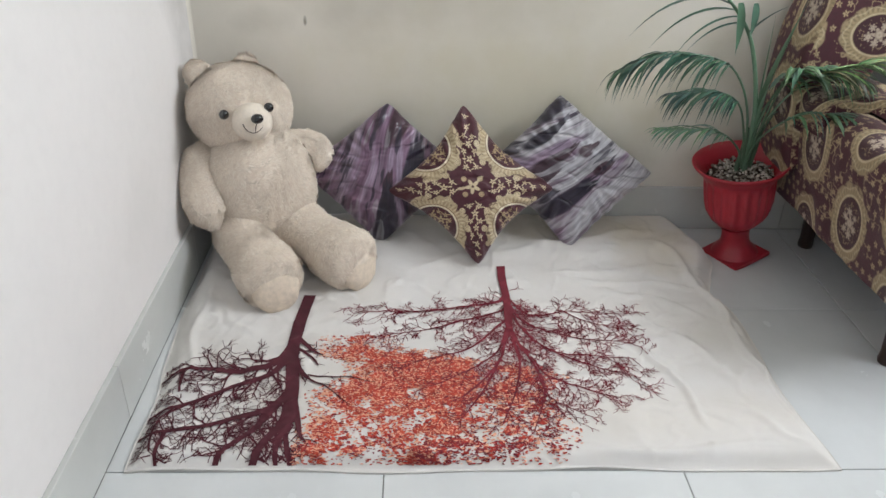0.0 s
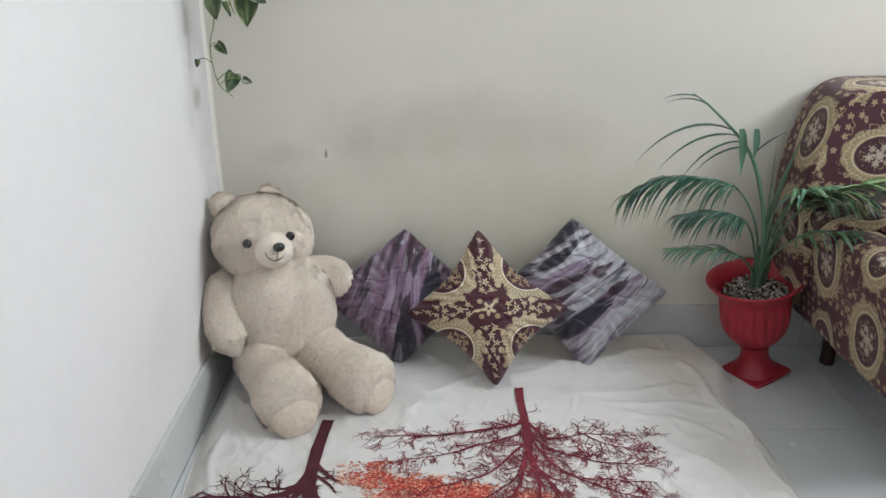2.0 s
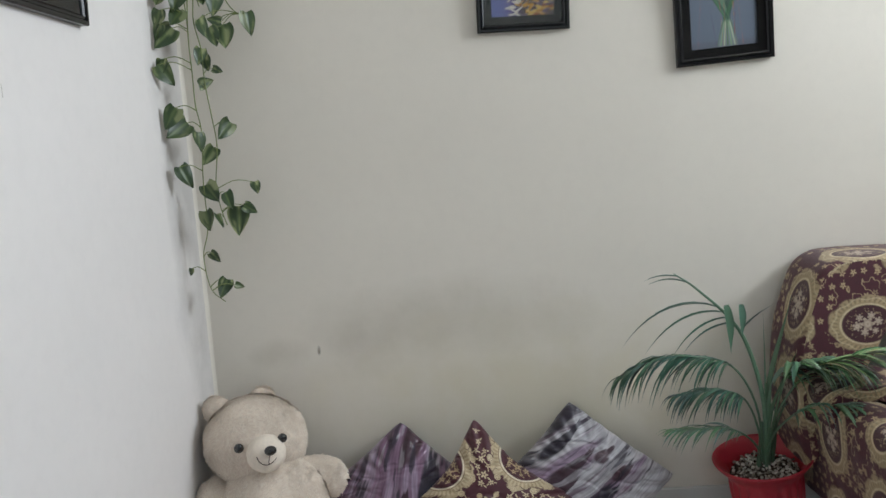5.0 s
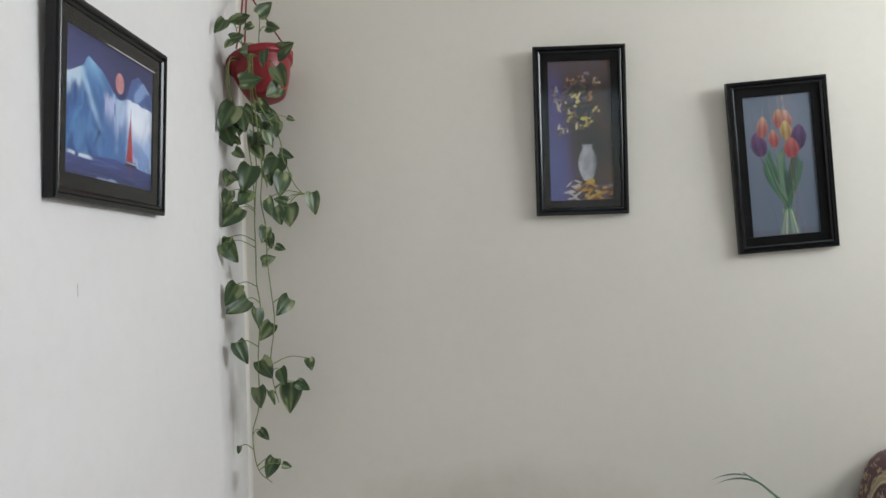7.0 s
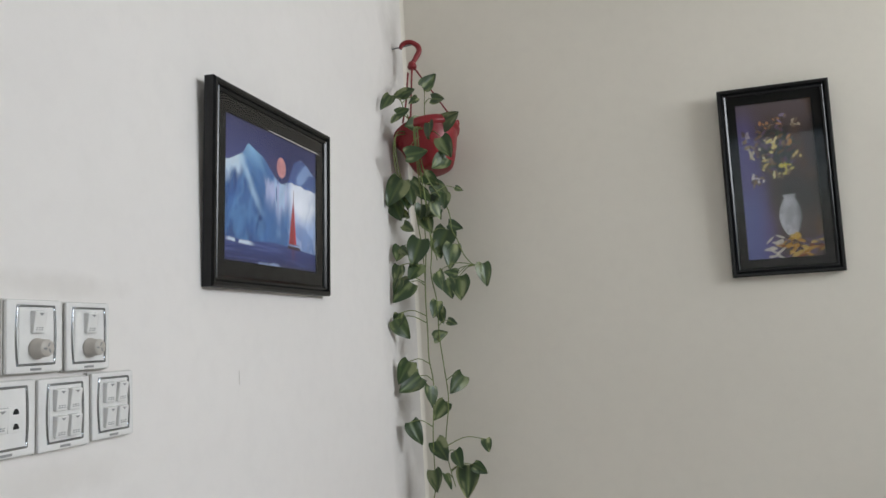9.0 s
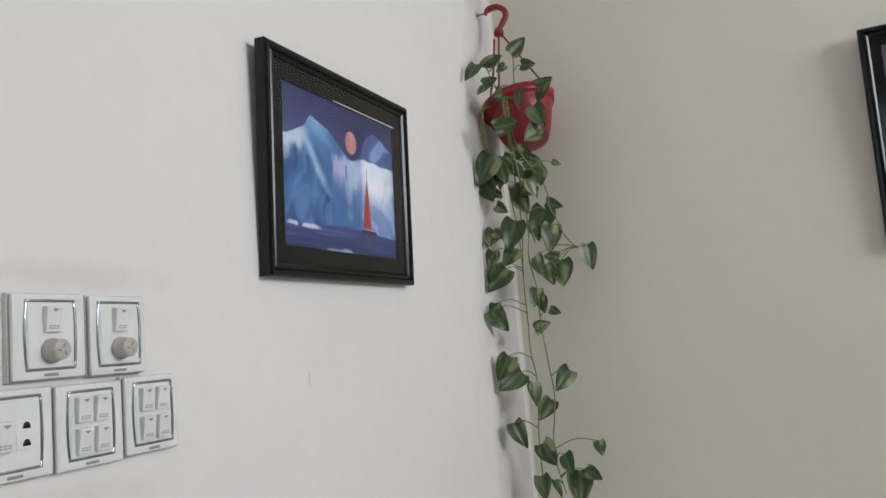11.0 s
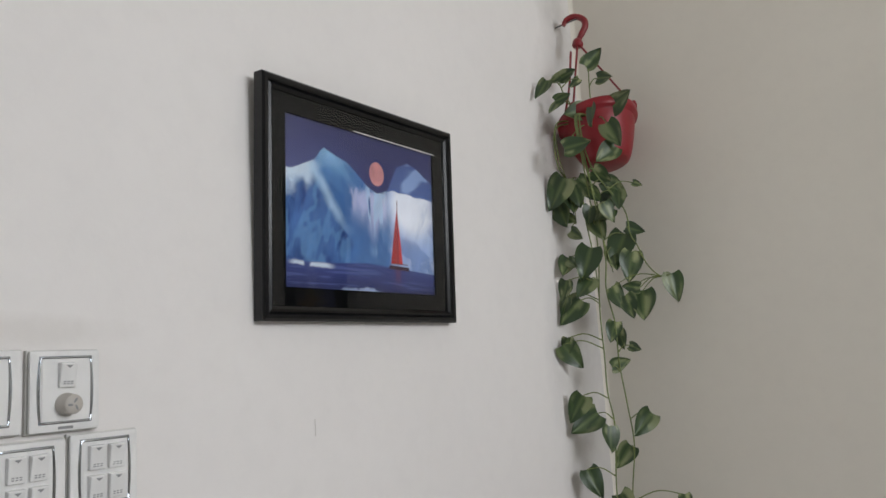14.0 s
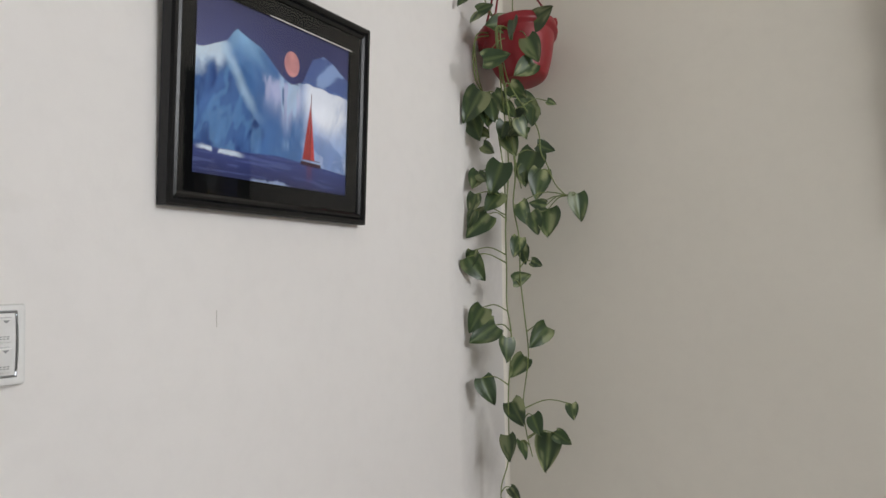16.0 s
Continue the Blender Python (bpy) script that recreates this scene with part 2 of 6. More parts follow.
def fur_material():
    n = Nodes("beige_fur")
    g = n.t.nodes.new("ShaderNodeNewGeometry")
    c = n.ramp(g.outputs["Random Per Island"], [(0.0, lin("dbcab9")), (0.5, lin("e5d6c4")), (1.0, lin("ede2d3"))])
    c = n.mix(n.ramp(n.noise(9.0, 3.0), [(0.35, 0.0), (0.75, 0.2)]), c, lin("cdb9a3"))
    n.base(c)
    n.set(Roughness=0.85)
    n.bsdf.inputs["Sheen Weight"].default_value = 0.3
    return n.mat


M_FUR = fur_material()


def leaf_material(name):
    n = Nodes(name)
    a = n.t.nodes.new("ShaderNodeAttribute")
    a.attribute_name = "dye"
    oi = n.t.nodes.new("ShaderNodeObjectInfo")
    c = n.mix(n.math("MULTIPLY", oi.outputs["Random"], 0.35), a.outputs["Color"], lin("35491f"), "MIX")
    c = n.mix(n.ramp(n.noise(70.0, 3.0), [(0.3, 0.0), (0.8, 0.25)]), c, lin("2e4522"))
    n.base(c)
    n.set(Roughness=0.38)
    return n.mat


M_LEAF = leaf_material("variegated_leaf")
M_PALM = leaf_material("palm_leaf")

# ---- room ----
X1, Y1, ZC = 3.3, -3.6, 2.75
bm = bm_box(bmesh.new(), (-0.15, Y1 - 0.15, -0.12), (X1 + 0.15, 0.15, -0.004))
floor = tagged(part("floor", bm, M_GROUT), "pale glazed ceramic tile floor with thin dark joints", "floor", kind="structure")


def wall_with_hole(name, axis, at, thick, a0, a1, h, hole):
    """A wall along one axis with one opening (u0, u1, z0, z1)."""
    bm = bmesh.new()
    u0, u1, z0, z1 = hole
    for (p, q, z, w) in ((a0, u0, 0, h), (u1, a1, 0, h), (u0, u1, 0, z0), (u0, u1, z1, h)):
        if axis == 0:
            bm_box(bm, (p, min(at, at + thick), z), (q, max(at, at + thick), w))
        else:
            bm_box(bm, (min(at, at + thick), p, z), (max(at, at + thick), q, w))
    return part(name, bm, M_PLAIN)


tagged(box_part("wall_west", (-0.15, Y1, 0), (0, 0.15, ZC), M_WEST), "off-white distempered wall with damp marks and painted corner shade", "wall", kind="structure")
tagged(box_part("wall_north", (0, 0, 0), (X1, 0.15, ZC), M_NORTH), "cream distempered wall with a grey smudge", "wall", kind="structure")
tagged(wall_with_hole("wall_east", 1, X1, 0.15, Y1, 0.15, ZC, (-1.73, -0.23, 1.80, 2.68)), "plain unseen wall with an opening for light", "wall", kind="structure")
tagged(wall_with_hole("wall_south", 0, Y1, -0.15, -0.15, X1 + 0.15, ZC, (0.6, 2.0, 0.9, 2.3)), "plain unseen wall with an opening for light", "wall", kind="structure")
tagged(box_part("ceiling", (-0.15, Y1 - 0.15, ZC), (X1 + 0.15, 0.15, ZC + 0.12), M_CEIL), "plain white painted ceiling", "ceiling", kind="structure")

# the plaster runs round the inside corner in a small cove
CR = 0.016
v = []
for z in np.linspace(0.142, ZC - 0.002, 40):
    wob = 0.0015 * (fbm(np.array(z * 4.0), np.array(0.3), 77) - 0.5)
    for k in range(9):
        a = math.pi * (1 + 0.5 * k / 8)
        v.append((CR - 0.0012 + (CR + float(wob)) * math.cos(a), -CR + 0.0012 - (CR + float(wob)) * math.sin(a), z))
tagged(hang("trim", raw("trim", v, grid_faces(40, 9)), M_NORTH), "rounded plaster cove in the corner between the walls", "trim", kind="structure")

# ---- floor bedding: printed sheet ----
SH_F, SH_B = -1.034, -0.013


def sheet_right(y):
    """The sheet's right edge: it bulges over a pad near the wall, tucks in before it, then runs out to the front corner."""
    r = 1.445 + 0.008 * np.sin(y * 9.0 + 0.6) + 0.034 * step(-0.72, -1.03, y)
    r = r + 0.040 * np.exp(-((y + 0.22) / 0.075) ** 2) - 0.026 * np.exp(-((y + 0.40) / 0.05) ** 2)
    return r - 0.05 * np.clip((y + 0.13) / 0.13, 0, 1) ** 2


def sheet_left(y):
    return 0.024 + 0.004 * np.sin(y * 13.0) ** 2 + 0.023 * step(-0.55, -0.85, y) + 0.016 * step(-0.25, 0.0, y)


def ridge(x, y, x0, y0, x1, y1, w, h):
    """A soft fold along a line."""
    dx, dy = x1 - x0, y1 - y0
    ln = math.hypot(dx, dy)
    t = ((x - x0) * dx + (y - y0) * dy) / ln ** 2
    d = ((x - x0) * dy - (y - y0) * dx) / ln + 0.012 * np.sin(t * 7 + x0 * 9)
    return h * np.exp(-(d / w) ** 2) * step(-0.15, 0.15, t) * step(1.15, 0.85, t)


def sheet_height(x, y):
    """Height of the sheet's top over the floor."""
    x, y = np.asarray(x, float), np.asarray(y, float)
    e = np.minimum(np.minimum(x - sheet_left(y), sheet_right(y) - x), np.minimum((y - SH_F) * 1.6, SH_B - y + 0.03))
    z = 0.004 + 0.022 * step(-0.004, 0.05, e)
    z = z + 0.022 * step(-0.29, -0.20, y) * step(-0.002, 0.035, e) + 0.02 * step(-0.62, -0.40, y) * step(0.30, 0.16, x) * step(0.0, 0.03, e)
    z = z + (0.008 * (fbm(x * 5, y * 5, 3) - 0.5) + 0.004 * (fbm(x * 16, y * 11, 9) - 0.5)) * step(0, 0.06, e)
    cr = 1 - 2 * np.abs(fbm(x * 6 + 2 * y, y * 6, 41, 3) - 0.5)
    cr2 = 1 - 2 * np.abs(fbm(x * 11 - 5 * y, y * 8, 57, 3) - 0.5)
    z = z + (0.0035 * step(0.82, 1.0, cr) + 0.002 * step(0.85, 1.0, cr2)) * step(0, 0.05, e)
    f = 0
    for r in ((1.33, -0.20, 1.40, -0.42, 0.012, 0.010), (1.40, -0.36, 1.43, -0.62, 0.010, 0.012), (1.39, -0.6, 1.46, -0.98, 0.009, 0.008),
              (0.95, -0.20, 1.30, -0.13, 0.015, 0.007), (1.0, -0.33, 1.36, -0.30, 0.014, 0.006), (0.62, -0.30, 0.95, -0.21, 0.012, 0.006), (1.375, -0.40, 1.425, -0.78, 0.007, 0.014), (1.02, -0.36, 1.38, -0.41, 0.010, 0.006), (1.16, -0.66, 1.24, -0.93, 0.008, 0.008),
              (1.2, -0.55, 1.36, -0.80, 0.016, 0.007), (1.28, -0.85, 1.42, -0.98, 0.012, 0.006), (0.12, -0.5, 0.22, -0.62, 0.012, 0.006),
              (0.08, -0.42, 0.10, -0.75, 0.010, 0.007), (0.95, -1.0, 1.4, -0.995, 0.010, 0.005), (0.55, -0.36, 0.70, -0.46, 0.012, 0.004),
              (1.10, -0.40, 1.34, -0.52, 0.010, 0.005), (0.42, -0.55, 0.60, -0.50, 0.012, 0.004)):
        f = f + ridge(x, y, *r)
    return z + f * step(0.0, 0.03, e)


def cloth_material():
    n = Nodes("cream_cotton_sheet")
    c = n.ramp(n.noise(2.2, 5.0, 0.6), [(0.3, lin("cfcac3")), (0.65, lin("dcd9d6"))])
    xyz = n.t.nodes.new("ShaderNodeSeparateXYZ")
    n.link(n.coord(), xyz.inputs[0])
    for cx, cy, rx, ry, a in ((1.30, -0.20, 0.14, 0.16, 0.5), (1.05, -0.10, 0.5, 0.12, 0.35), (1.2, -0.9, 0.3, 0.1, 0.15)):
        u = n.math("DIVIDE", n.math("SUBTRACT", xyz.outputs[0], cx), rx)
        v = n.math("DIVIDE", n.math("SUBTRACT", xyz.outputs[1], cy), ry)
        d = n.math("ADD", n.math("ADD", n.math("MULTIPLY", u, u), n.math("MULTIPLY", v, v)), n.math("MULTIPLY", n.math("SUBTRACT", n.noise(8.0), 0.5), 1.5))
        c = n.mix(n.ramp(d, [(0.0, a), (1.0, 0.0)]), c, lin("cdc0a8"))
    n.base(c)
    n.set(Roughness=0.9)
    n.bsdf.inputs["Specular IOR Level"].default_value = 0.2
    n.bump(n.math("ADD", n.noise(22.0, 4.0), n.math("MULTIPLY", n.noise(700.0, 2.0), 0.25)), 0.3, 0.004)
    return n.mat


M_SHEET = cloth_material()
M_BARK = simple("maroon_print", lin("4c1a25"), 0.9, 0.2, 25.0)
M_BARK2 = simple("red_brown_print", lin("722430"), 0.9, 0.25, 18.0)
M_LEAF1 = simple("orange_print", lin("c04e3a"), 0.9, 0.2, 40.0)
M_LEAF2 = simple("red_print", lin("ad3a30"), 0.9, 0.2, 40.0)
M_LEAF3 = simple("deep_red_print", lin("7c2630"), 0.9, 0.2, 40.0)
M_LEAF4 = simple("pale_peach_print", lin("e0a58a"), 0.9, 0.15, 40.0)

sheet = thing("bed_sheet", pose(0.75, -0.5, 0), "cream cotton sheet printed with maroon bare trees and red leaves", "bed sheet")
nx, ny = 280, 220
sv = []
for i in range(nx):
    for j in range(ny):
        y = SH_F + (SH_B - SH_F) * j / (ny - 1)
        y += (0.0015 * math.sin(i * 0.11) + 0.004 * math.sin(i * 0.045)) * (1 - j / (ny - 1))
        x = float(sheet_left(y) + (sheet_right(y) - sheet_left(y)) * i / (nx - 1))
        sv.append((x, y))
sv = np.array(sv)
sz = sheet_height(sv[:, 0], sv[:, 1])
top = np.column_stack([sv, sz])
# turned-under hem round the edge
border = [i * ny for i in range(nx)] + [(nx - 1) * ny + j for j in range(1, ny)] + [i * ny + ny - 1 for i in range(nx - 2, -1, -1)] + [j for j in range(ny - 2, 0, -1)]
hem = top[border].copy()
hem[:, 2] = 0.0
sf = grid_faces(nx, ny, 0, False, True)
o = len(top)
for k in range(len(border)):
    k2 = (k + 1) % len(border)
    sf.append((border[k], border[k2], o + k2, o + k))
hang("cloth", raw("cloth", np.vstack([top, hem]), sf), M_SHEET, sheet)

rnd = random.Random(7)


def ribbon(pts, w0, w1, verts, faces, lift=0.0014):
    """A flat printed stroke that follows the cloth."""
    p = np.array(pts)
    t = np.gradient(p, axis=0)
    t /= np.linalg.norm(t, axis=1)[:, None] + 1e-9
    nrm = np.column_stack([-t[:, 1], t[:, 0]])
    w = np.linspace(w0, w1, len(p))[:, None] / 2
    a, b = p + nrm * w, p - nrm * w
    o = len(verts)
    for q in (a, b):
        q[:, 1] = np.maximum(q[:, 1], SH_F + 0.008)
        q[:, 0] = np.maximum(q[:, 0], sheet_left(q[:, 1]) + 0.006)
    k = 7 if w0 > 0.012 else 2
    rows = []
    for s in np.linspace(0, 1, k):
        q = a * (1 - s) + b * s
        rows.append(np.column_stack([q, sheet_height(q[:, 0], q[:, 1]) + lift + (0.0008 if k > 2 else 0)]))
    for i in range(len(p)):
        for r in rows:
            verts.append(tuple(r[i]))
    for i in range(len(p) - 1):
        for j in range(k - 1):
            c = o + k * i + j
            faces.append((c, c + k, c + k + 1, c + 1))


def inside(p):
    return SH_F + 0.012 < p[1] and p[0] > 0.05


def twig(p, ang, length, w, level, verts, faces, wild):
    """A crooked twig with side twigs."""
    n = max(4, int(length / 0.010))
    pts = [np.array(p)]
    a = ang
    for k in range(n):
        a += rnd.gauss(0, 0.20) * wild
        q = pts[-1] + length / n * np.array((math.cos(a), math.sin(a)))
        if not inside(q):
            break
        pts.append(q)
    if len(pts) < 3:
        return
    ribbon(pts, w, max(0.0011, w * 0.4), verts, faces, 0.0012 + 0.0003 * level)
    if level <= 0:
        return
    kids = rnd.randint(3, 5) if level > 1 else rnd.randint(2, 4)
    for _ in range(kids):
        i = rnd.randint(1, len(pts) - 1)
        s = rnd.choice((-1, 1))
        twig(pts[i], a + s * rnd.uniform(0.45, 1.25), length * rnd.uniform(0.35, 0.7), max(0.0013, w * 0.55), level - 1, verts, faces, wild)


def limb(ctrl, w0, w1, verts, faces, side, spread, every, wild=1.0, lift=0.0024):
    """A main limb along a curve, with twigs sprouting on both sides."""
    pts = curve_points(ctrl, max(10, 13 * len(ctrl)))[:, :2]
    ribbon(pts, w0, w1, verts, faces, lift)
    d = 0.0
    for i in range(2, len(pts)):
        d += np.linalg.norm(pts[i] - pts[i - 1])
        while d > every:
            d -= every
            t = pts[i] - pts[i - 1]
            a = math.atan2(t[1], t[0])
            s = rnd.choice((-1, 1))
            f = i / len(pts)
            twig(pts[i], a + s * rnd.uniform(0.35, 1.1), side * rnd.uniform(0.5, 1.1), max(0.002, (w0 + (w1 - w0) * f) * 0.4), spread, verts, faces, wild)


def tree_one():
    v, f = [], []
    limb([(0.342, -0.447), (0.333, -0.55), (0.330, -0.62), (0.331, -0.70), (0.345, -0.80), (0.350, -0.88), (0.345, -0.95)], 0.030, 0.030, v, f, 0.03, 0, 0.5)
    L = lambda c, a, b, s=0.07, k=2, e=0.022: limb(c, a, b, v, f, s, k, e)
    L([(0.330, -0.650), (0.315, -0.695), (0.291, -0.731), (0.227, -0.758), (0.150, -0.748), (0.096, -0.750), (0.045, -0.782)], 0.026, 0.006)
    L([(0.328, -0.70), (0.300, -0.755), (0.268, -0.782), (0.195, -0.823), (0.134, -0.863), (0.052, -0.895)], 0.018, 0.009)
    L([(0.345, -0.79), (0.335, -0.835), (0.303, -0.883), (0.231, -0.914), (0.153, -0.939), (0.052, -0.956)], 0.022, 0.008)
    L([(0.345, -0.83), (0.306, -0.902), (0.281, -0.951), (0.233, -1.003), (0.219, -1.047)], 0.016, 0.011)
    L([(0.348, -0.88), (0.335, -0.94), (0.310, -0.985), (0.290, -1.047)], 0.020, 0.014, 0.05)
    L([(0.345, -0.94), (0.339, -1.003), (0.345, -1.047)], 0.013, 0.008, 0.04)
    L([(0.348, -0.94), (0.364, -1.009), (0.378, -1.047)], 0.012, 0.008, 0.04)
    L([(0.356, -0.86), (0.372, -0.92), (0.382, -0.96), (0.395, -0.98)], 0.018, 0.003, 0.04, 1)
    L([(0.340, -0.64), (0.370, -0.676), (0.402, -0.700)], 0.014, 0.004, 0.03, 0)
    L([(0.340, -0.675), (0.375, -0.705), (0.395, -0.735)], 0.010, 0.003, 0.03, 0)
    L([(0.342, -0.72), (0.355, -0.755), (0.383, -0.789), (0.427, -0.817)], 0.016, 0.003, 0.04, 0)
    L([(0.375, -0.772), (0.460, -0.779), (0.525, -0.796)], 0.005, 0.002, 0.03, 0)
    L([(0.427, -0.817), (0.476, -0.870)], 0.003, 0.0015, 0.03, 0)
    L([(0.169, -0.746), (0.160, -0.685), (0.187, -0.672)], 0.0026, 0.0018, 0.045, 1, 0.016)
    L([(0.267, -0.735), (0.249, -0.677), (0.261, -0.655)], 0.0026, 0.0018, 0.03, 1, 0.018)
    L([(0.20, -0.75), (0.21, -0.70), (0.235, -0.69)], 0.0024, 0.0016, 0.03, 1, 0.018)
    L([(0.134, -0.863), (0.092, -0.902), (0.081, -0.950), (0.09, -1.0)], 0.008, 0.004)
    L([(0.097, -0.750), (0.098, -0.79), (0.104, -0.825)], 0.008, 0.005, 0.05)
    L([(0.108, -0.950), (0.103, -0.997), (0.113, -1.046)], 0.010, 0.006, 0.05)
    for _ in range(95):
        p = (rnd.uniform(0.055, 0.33), rnd.uniform(-1.035, -0.765))
        twig(p, rnd.uniform(0, 6.28), rnd.uniform(0.025, 0.06), 0.0022, 1, v, f, 1.5)
    return v, f


def tree_two():
    v, f = [], []
    limb([(0.851, -0.302), (0.849, -0.38), (0.852, -0.46), (0.848, -0.52), (0.845, -0.60)], 0.023, 0.018, v, f, 0.03, 0, 0.5)
    L = lambda c, a, b, s=0.056, k=2, e=0.014: limb(c, a, b, v, f, s, k, e)
    L([(0.848, -0.445), (0.832, -0.470), (0.787, -0.487), (0.722, -0.503), (0.617, -0.520), (0.481, -0.527)], 0.014, 0.002)
    L([(0.850, -0.485), (0.839, -0.510), (0.795, -0.533), (0.720, -0.567), (0.647, -0.593), (0.507, -0.627)], 0.009, 0.002)
    L([(0.848, -0.53), (0.839, -0.557), (0.804, -0.601), (0.734, -0.676), (0.617, -0.722), (0.561, -0.767)], 0.009, 0.002)
    L([(0.846, -0.575), (0.835, -0.61), (0.813, -0.675), (0.770, -0.722), (0.691, -0.781), (0.617, -0.824)], 0.009, 0.002)
    L([(0.845, -0.58), (0.830, -0.64), (0.808, -0.722), (0.735, -0.824), (0.688, -0.864)], 0.010, 0.002)
    L([(0.812, -0.71), (0.763, -0.824), (0.703, -0.928)], 0.007, 0.002)
    L([(0.845, -0.58), (0.850, -0.64), (0.857, -0.722), (0.836, -0.824), (0.798, -0.928)], 0.010, 0.002)
    L([(0.846, -0.57), (0.858, -0.64), (0.886, -0.722), (0.900, -0.824), (0.860, -0.953)], 0.010, 0.002)
    L([(0.852, -0.440), (0.875, -0.50), (0.908, -0.535), (0.960, -0.525), (1.000, -0.514), (1.150, -0.530)], 0.008, 0.002)
    L([(0.850, -0.49), (0.870, -0.573), (0.915, -0.655), (1.001, -0.725), (1.114, -0.781)], 0.010, 0.002)
    L([(0.851, -0.47), (0.875, -0.545), (0.930, -0.60), (1.027, -0.630), (1.146, -0.651)], 0.009, 0.002)
    L([(0.885, -0.70), (0.921, -0.781), (1.015, -0.833), (1.06, -0.85)], 0.006, 0.002)
    L([(0.892, -0.76), (0.910, -0.85), (0.978, -0.905)], 0.005, 0.002)
    L([(0.96, -0.69), (1.04, -0.70), (1.13, -0.715)], 0.005, 0.0018)
    L([(0.99, -0.515), (1.06, -0.57), (1.14, -0.595)], 0.005, 0.0018)
    for c in ((0.84, -0.44, 2.6), (0.856, -0.42, 0.3), (0.80, -0.49, 1.9), (0.88, -0.50, 0.9), (0.835, -0.455, 2.2)):
        twig(c[:2], c[2], 0.04, 0.0028, 1, v, f, 1.0)
    return v, f


v, f = tree_one()
hang("printed_tree", raw("printed_tree", v, f, soft=False), M_BARK, sheet, "maroon bare tree print")
v, f = tree_two()
hang("printed_tree", raw("printed_tree", v, f, soft=False), M_BARK2, sheet, "red-brown bare tree print")

# printed fallen leaves: small ragged shapes over a paler wash, thickest in the middle of the heap
rg = np.random.RandomState(17)
N = 150000
X, Y = rg.uniform(0.37, 1.02, N), rg.uniform(SH_F + 0.010, -0.62, N)
S = (-0.62 - Y) / 0.42
edge_l = 0.40 + 0.05 * step(0.15, 0.3, S) * step(0.55, 0.35, S) - 0.05 * step(0.55, 0.8, S) + 0.02 * np.sin(Y * 40)
edge_r = 0.56 + 0.37 * step(0.02, 0.38, S) - 0.02 * step(0.75, 1.0, S) + 0.02 * np.sin(Y * 31)
rim = np.minimum(X - edge_l, (edge_r - X) * 0.8) / 0.13
clump = fbm(X * 13, Y * 17, 5)
speck = fbm(X * 45, Y * 55, 23, 3)
heap = np.clip(rim, 0, 1) * step(0.40, 0.54, clump + 0.14 * np.exp(-((S - 0.45) / 0.2) ** 2))
gaps = 1 - 0.9 * step(0.58, 0.72, S) * step(0.60, 0.48, fbm(X * 12, Y * 20, 21))
dens = np.where(rim > -0.1, 0.03 + 0.97 * heap * gaps * np.maximum(step(0.33, 0.52, speck), 0.8 * step(0.6, 0.45, S) * step(0.5, 0.9, heap)), 0.0)
ok = rg.rand(N) < dens
X, Y, S, heap = X[ok], Y[ok], S[ok], heap[ok]
K = len(X)
Z = sheet_height(X, Y) + 0.0006 + rg.rand(K) * 0.0007
R = rg.uniform(0.0012, 0.0032, K) * (0.8 + 0.35 * S)
A0 = rg.randn(K) * 0.5
CORN = 6
lv = np.empty((K, CORN, 3))
for q in range(CORN):
    a = 2 * math.pi * q / CORN
    rr = R * rg.uniform(0.5, 1.3, K)
    dx, dy = 1.7 * rr * math.cos(a), 0.95 * rr * math.sin(a)
    lv[:, q, 0] = X + dx * np.cos(A0) - dy * np.sin(A0)
    lv[:, q, 1] = np.maximum(Y + dx * np.sin(A0) + dy * np.cos(A0), SH_F + 0.005)
    lv[:, q, 2] = Z
lv = lv.reshape(-1, 3)
lf = [tuple(range(CORN * k, CORN * k + CORN)) for k in range(K)]
U = rg.rand(K)
deep = 0.10 + 0.40 * (S > 0.80) * step(0.45, 0.6, fbm(X * 9, Y * 14, 61)) + 0.18 * step(0.70, 0.90, X)
pale = 0.26 + 0.25 * step(0.5, 0.2, heap)
lm = np.where(U < deep, 2, np.where(U < deep + 0.30, 1, np.where(U > 1 - pale, 3, 0))).astype(int).tolist()
me = raw("leaf_print", lv, lf, soft=False)
for m in (M_LEAF1, M_LEAF2, M_LEAF3, M_LEAF4):
    me.materials.append(m)
me.polygons.foreach_set("material_index", lm)
hang("leaf_print", me, [M_LEAF1, M_LEAF2, M_LEAF3, M_LEAF4], sheet, "orange and red fallen-leaf print")


# ---- teddy bear ----
def blob(center, radii, turn=(0, 0, 0), nu=30, nv=40, lump=0.02, seed=0):
    """An uneven ellipsoid: vertices and faces."""
    m = Euler([radians(a) for a in turn]).to_matrix()
    v = []
    for i in range(nu):
        th = math.pi * (0.012 + 0.976 * i / (nu - 1))
        for k in range(nv):
            ph = 2 * math.pi * k / nv
            d = Vector((math.sin(th) * math.cos(ph), math.sin(th) * math.sin(ph), math.cos(th)))
            s = 1 + lump * noise.noise(d * 2.3 + Vector((seed, 0, 0))) + lump * 0.5 * noise.noise(d * 6 + Vector((0, seed, 0)))
            p = m @ Vector((d.x * radii[0] * s, d.y * radii[1] * s, d.z * radii[2] * s))
            v.append((p.x + center[0], p.y + center[1], p.z + center[2]))
    f = grid_faces(nu, nv, 0, True)
    f.append(tuple(range(nv))[::-1])
    f.append(tuple(range((nu - 1) * nv, nu * nv)))
    return v, f


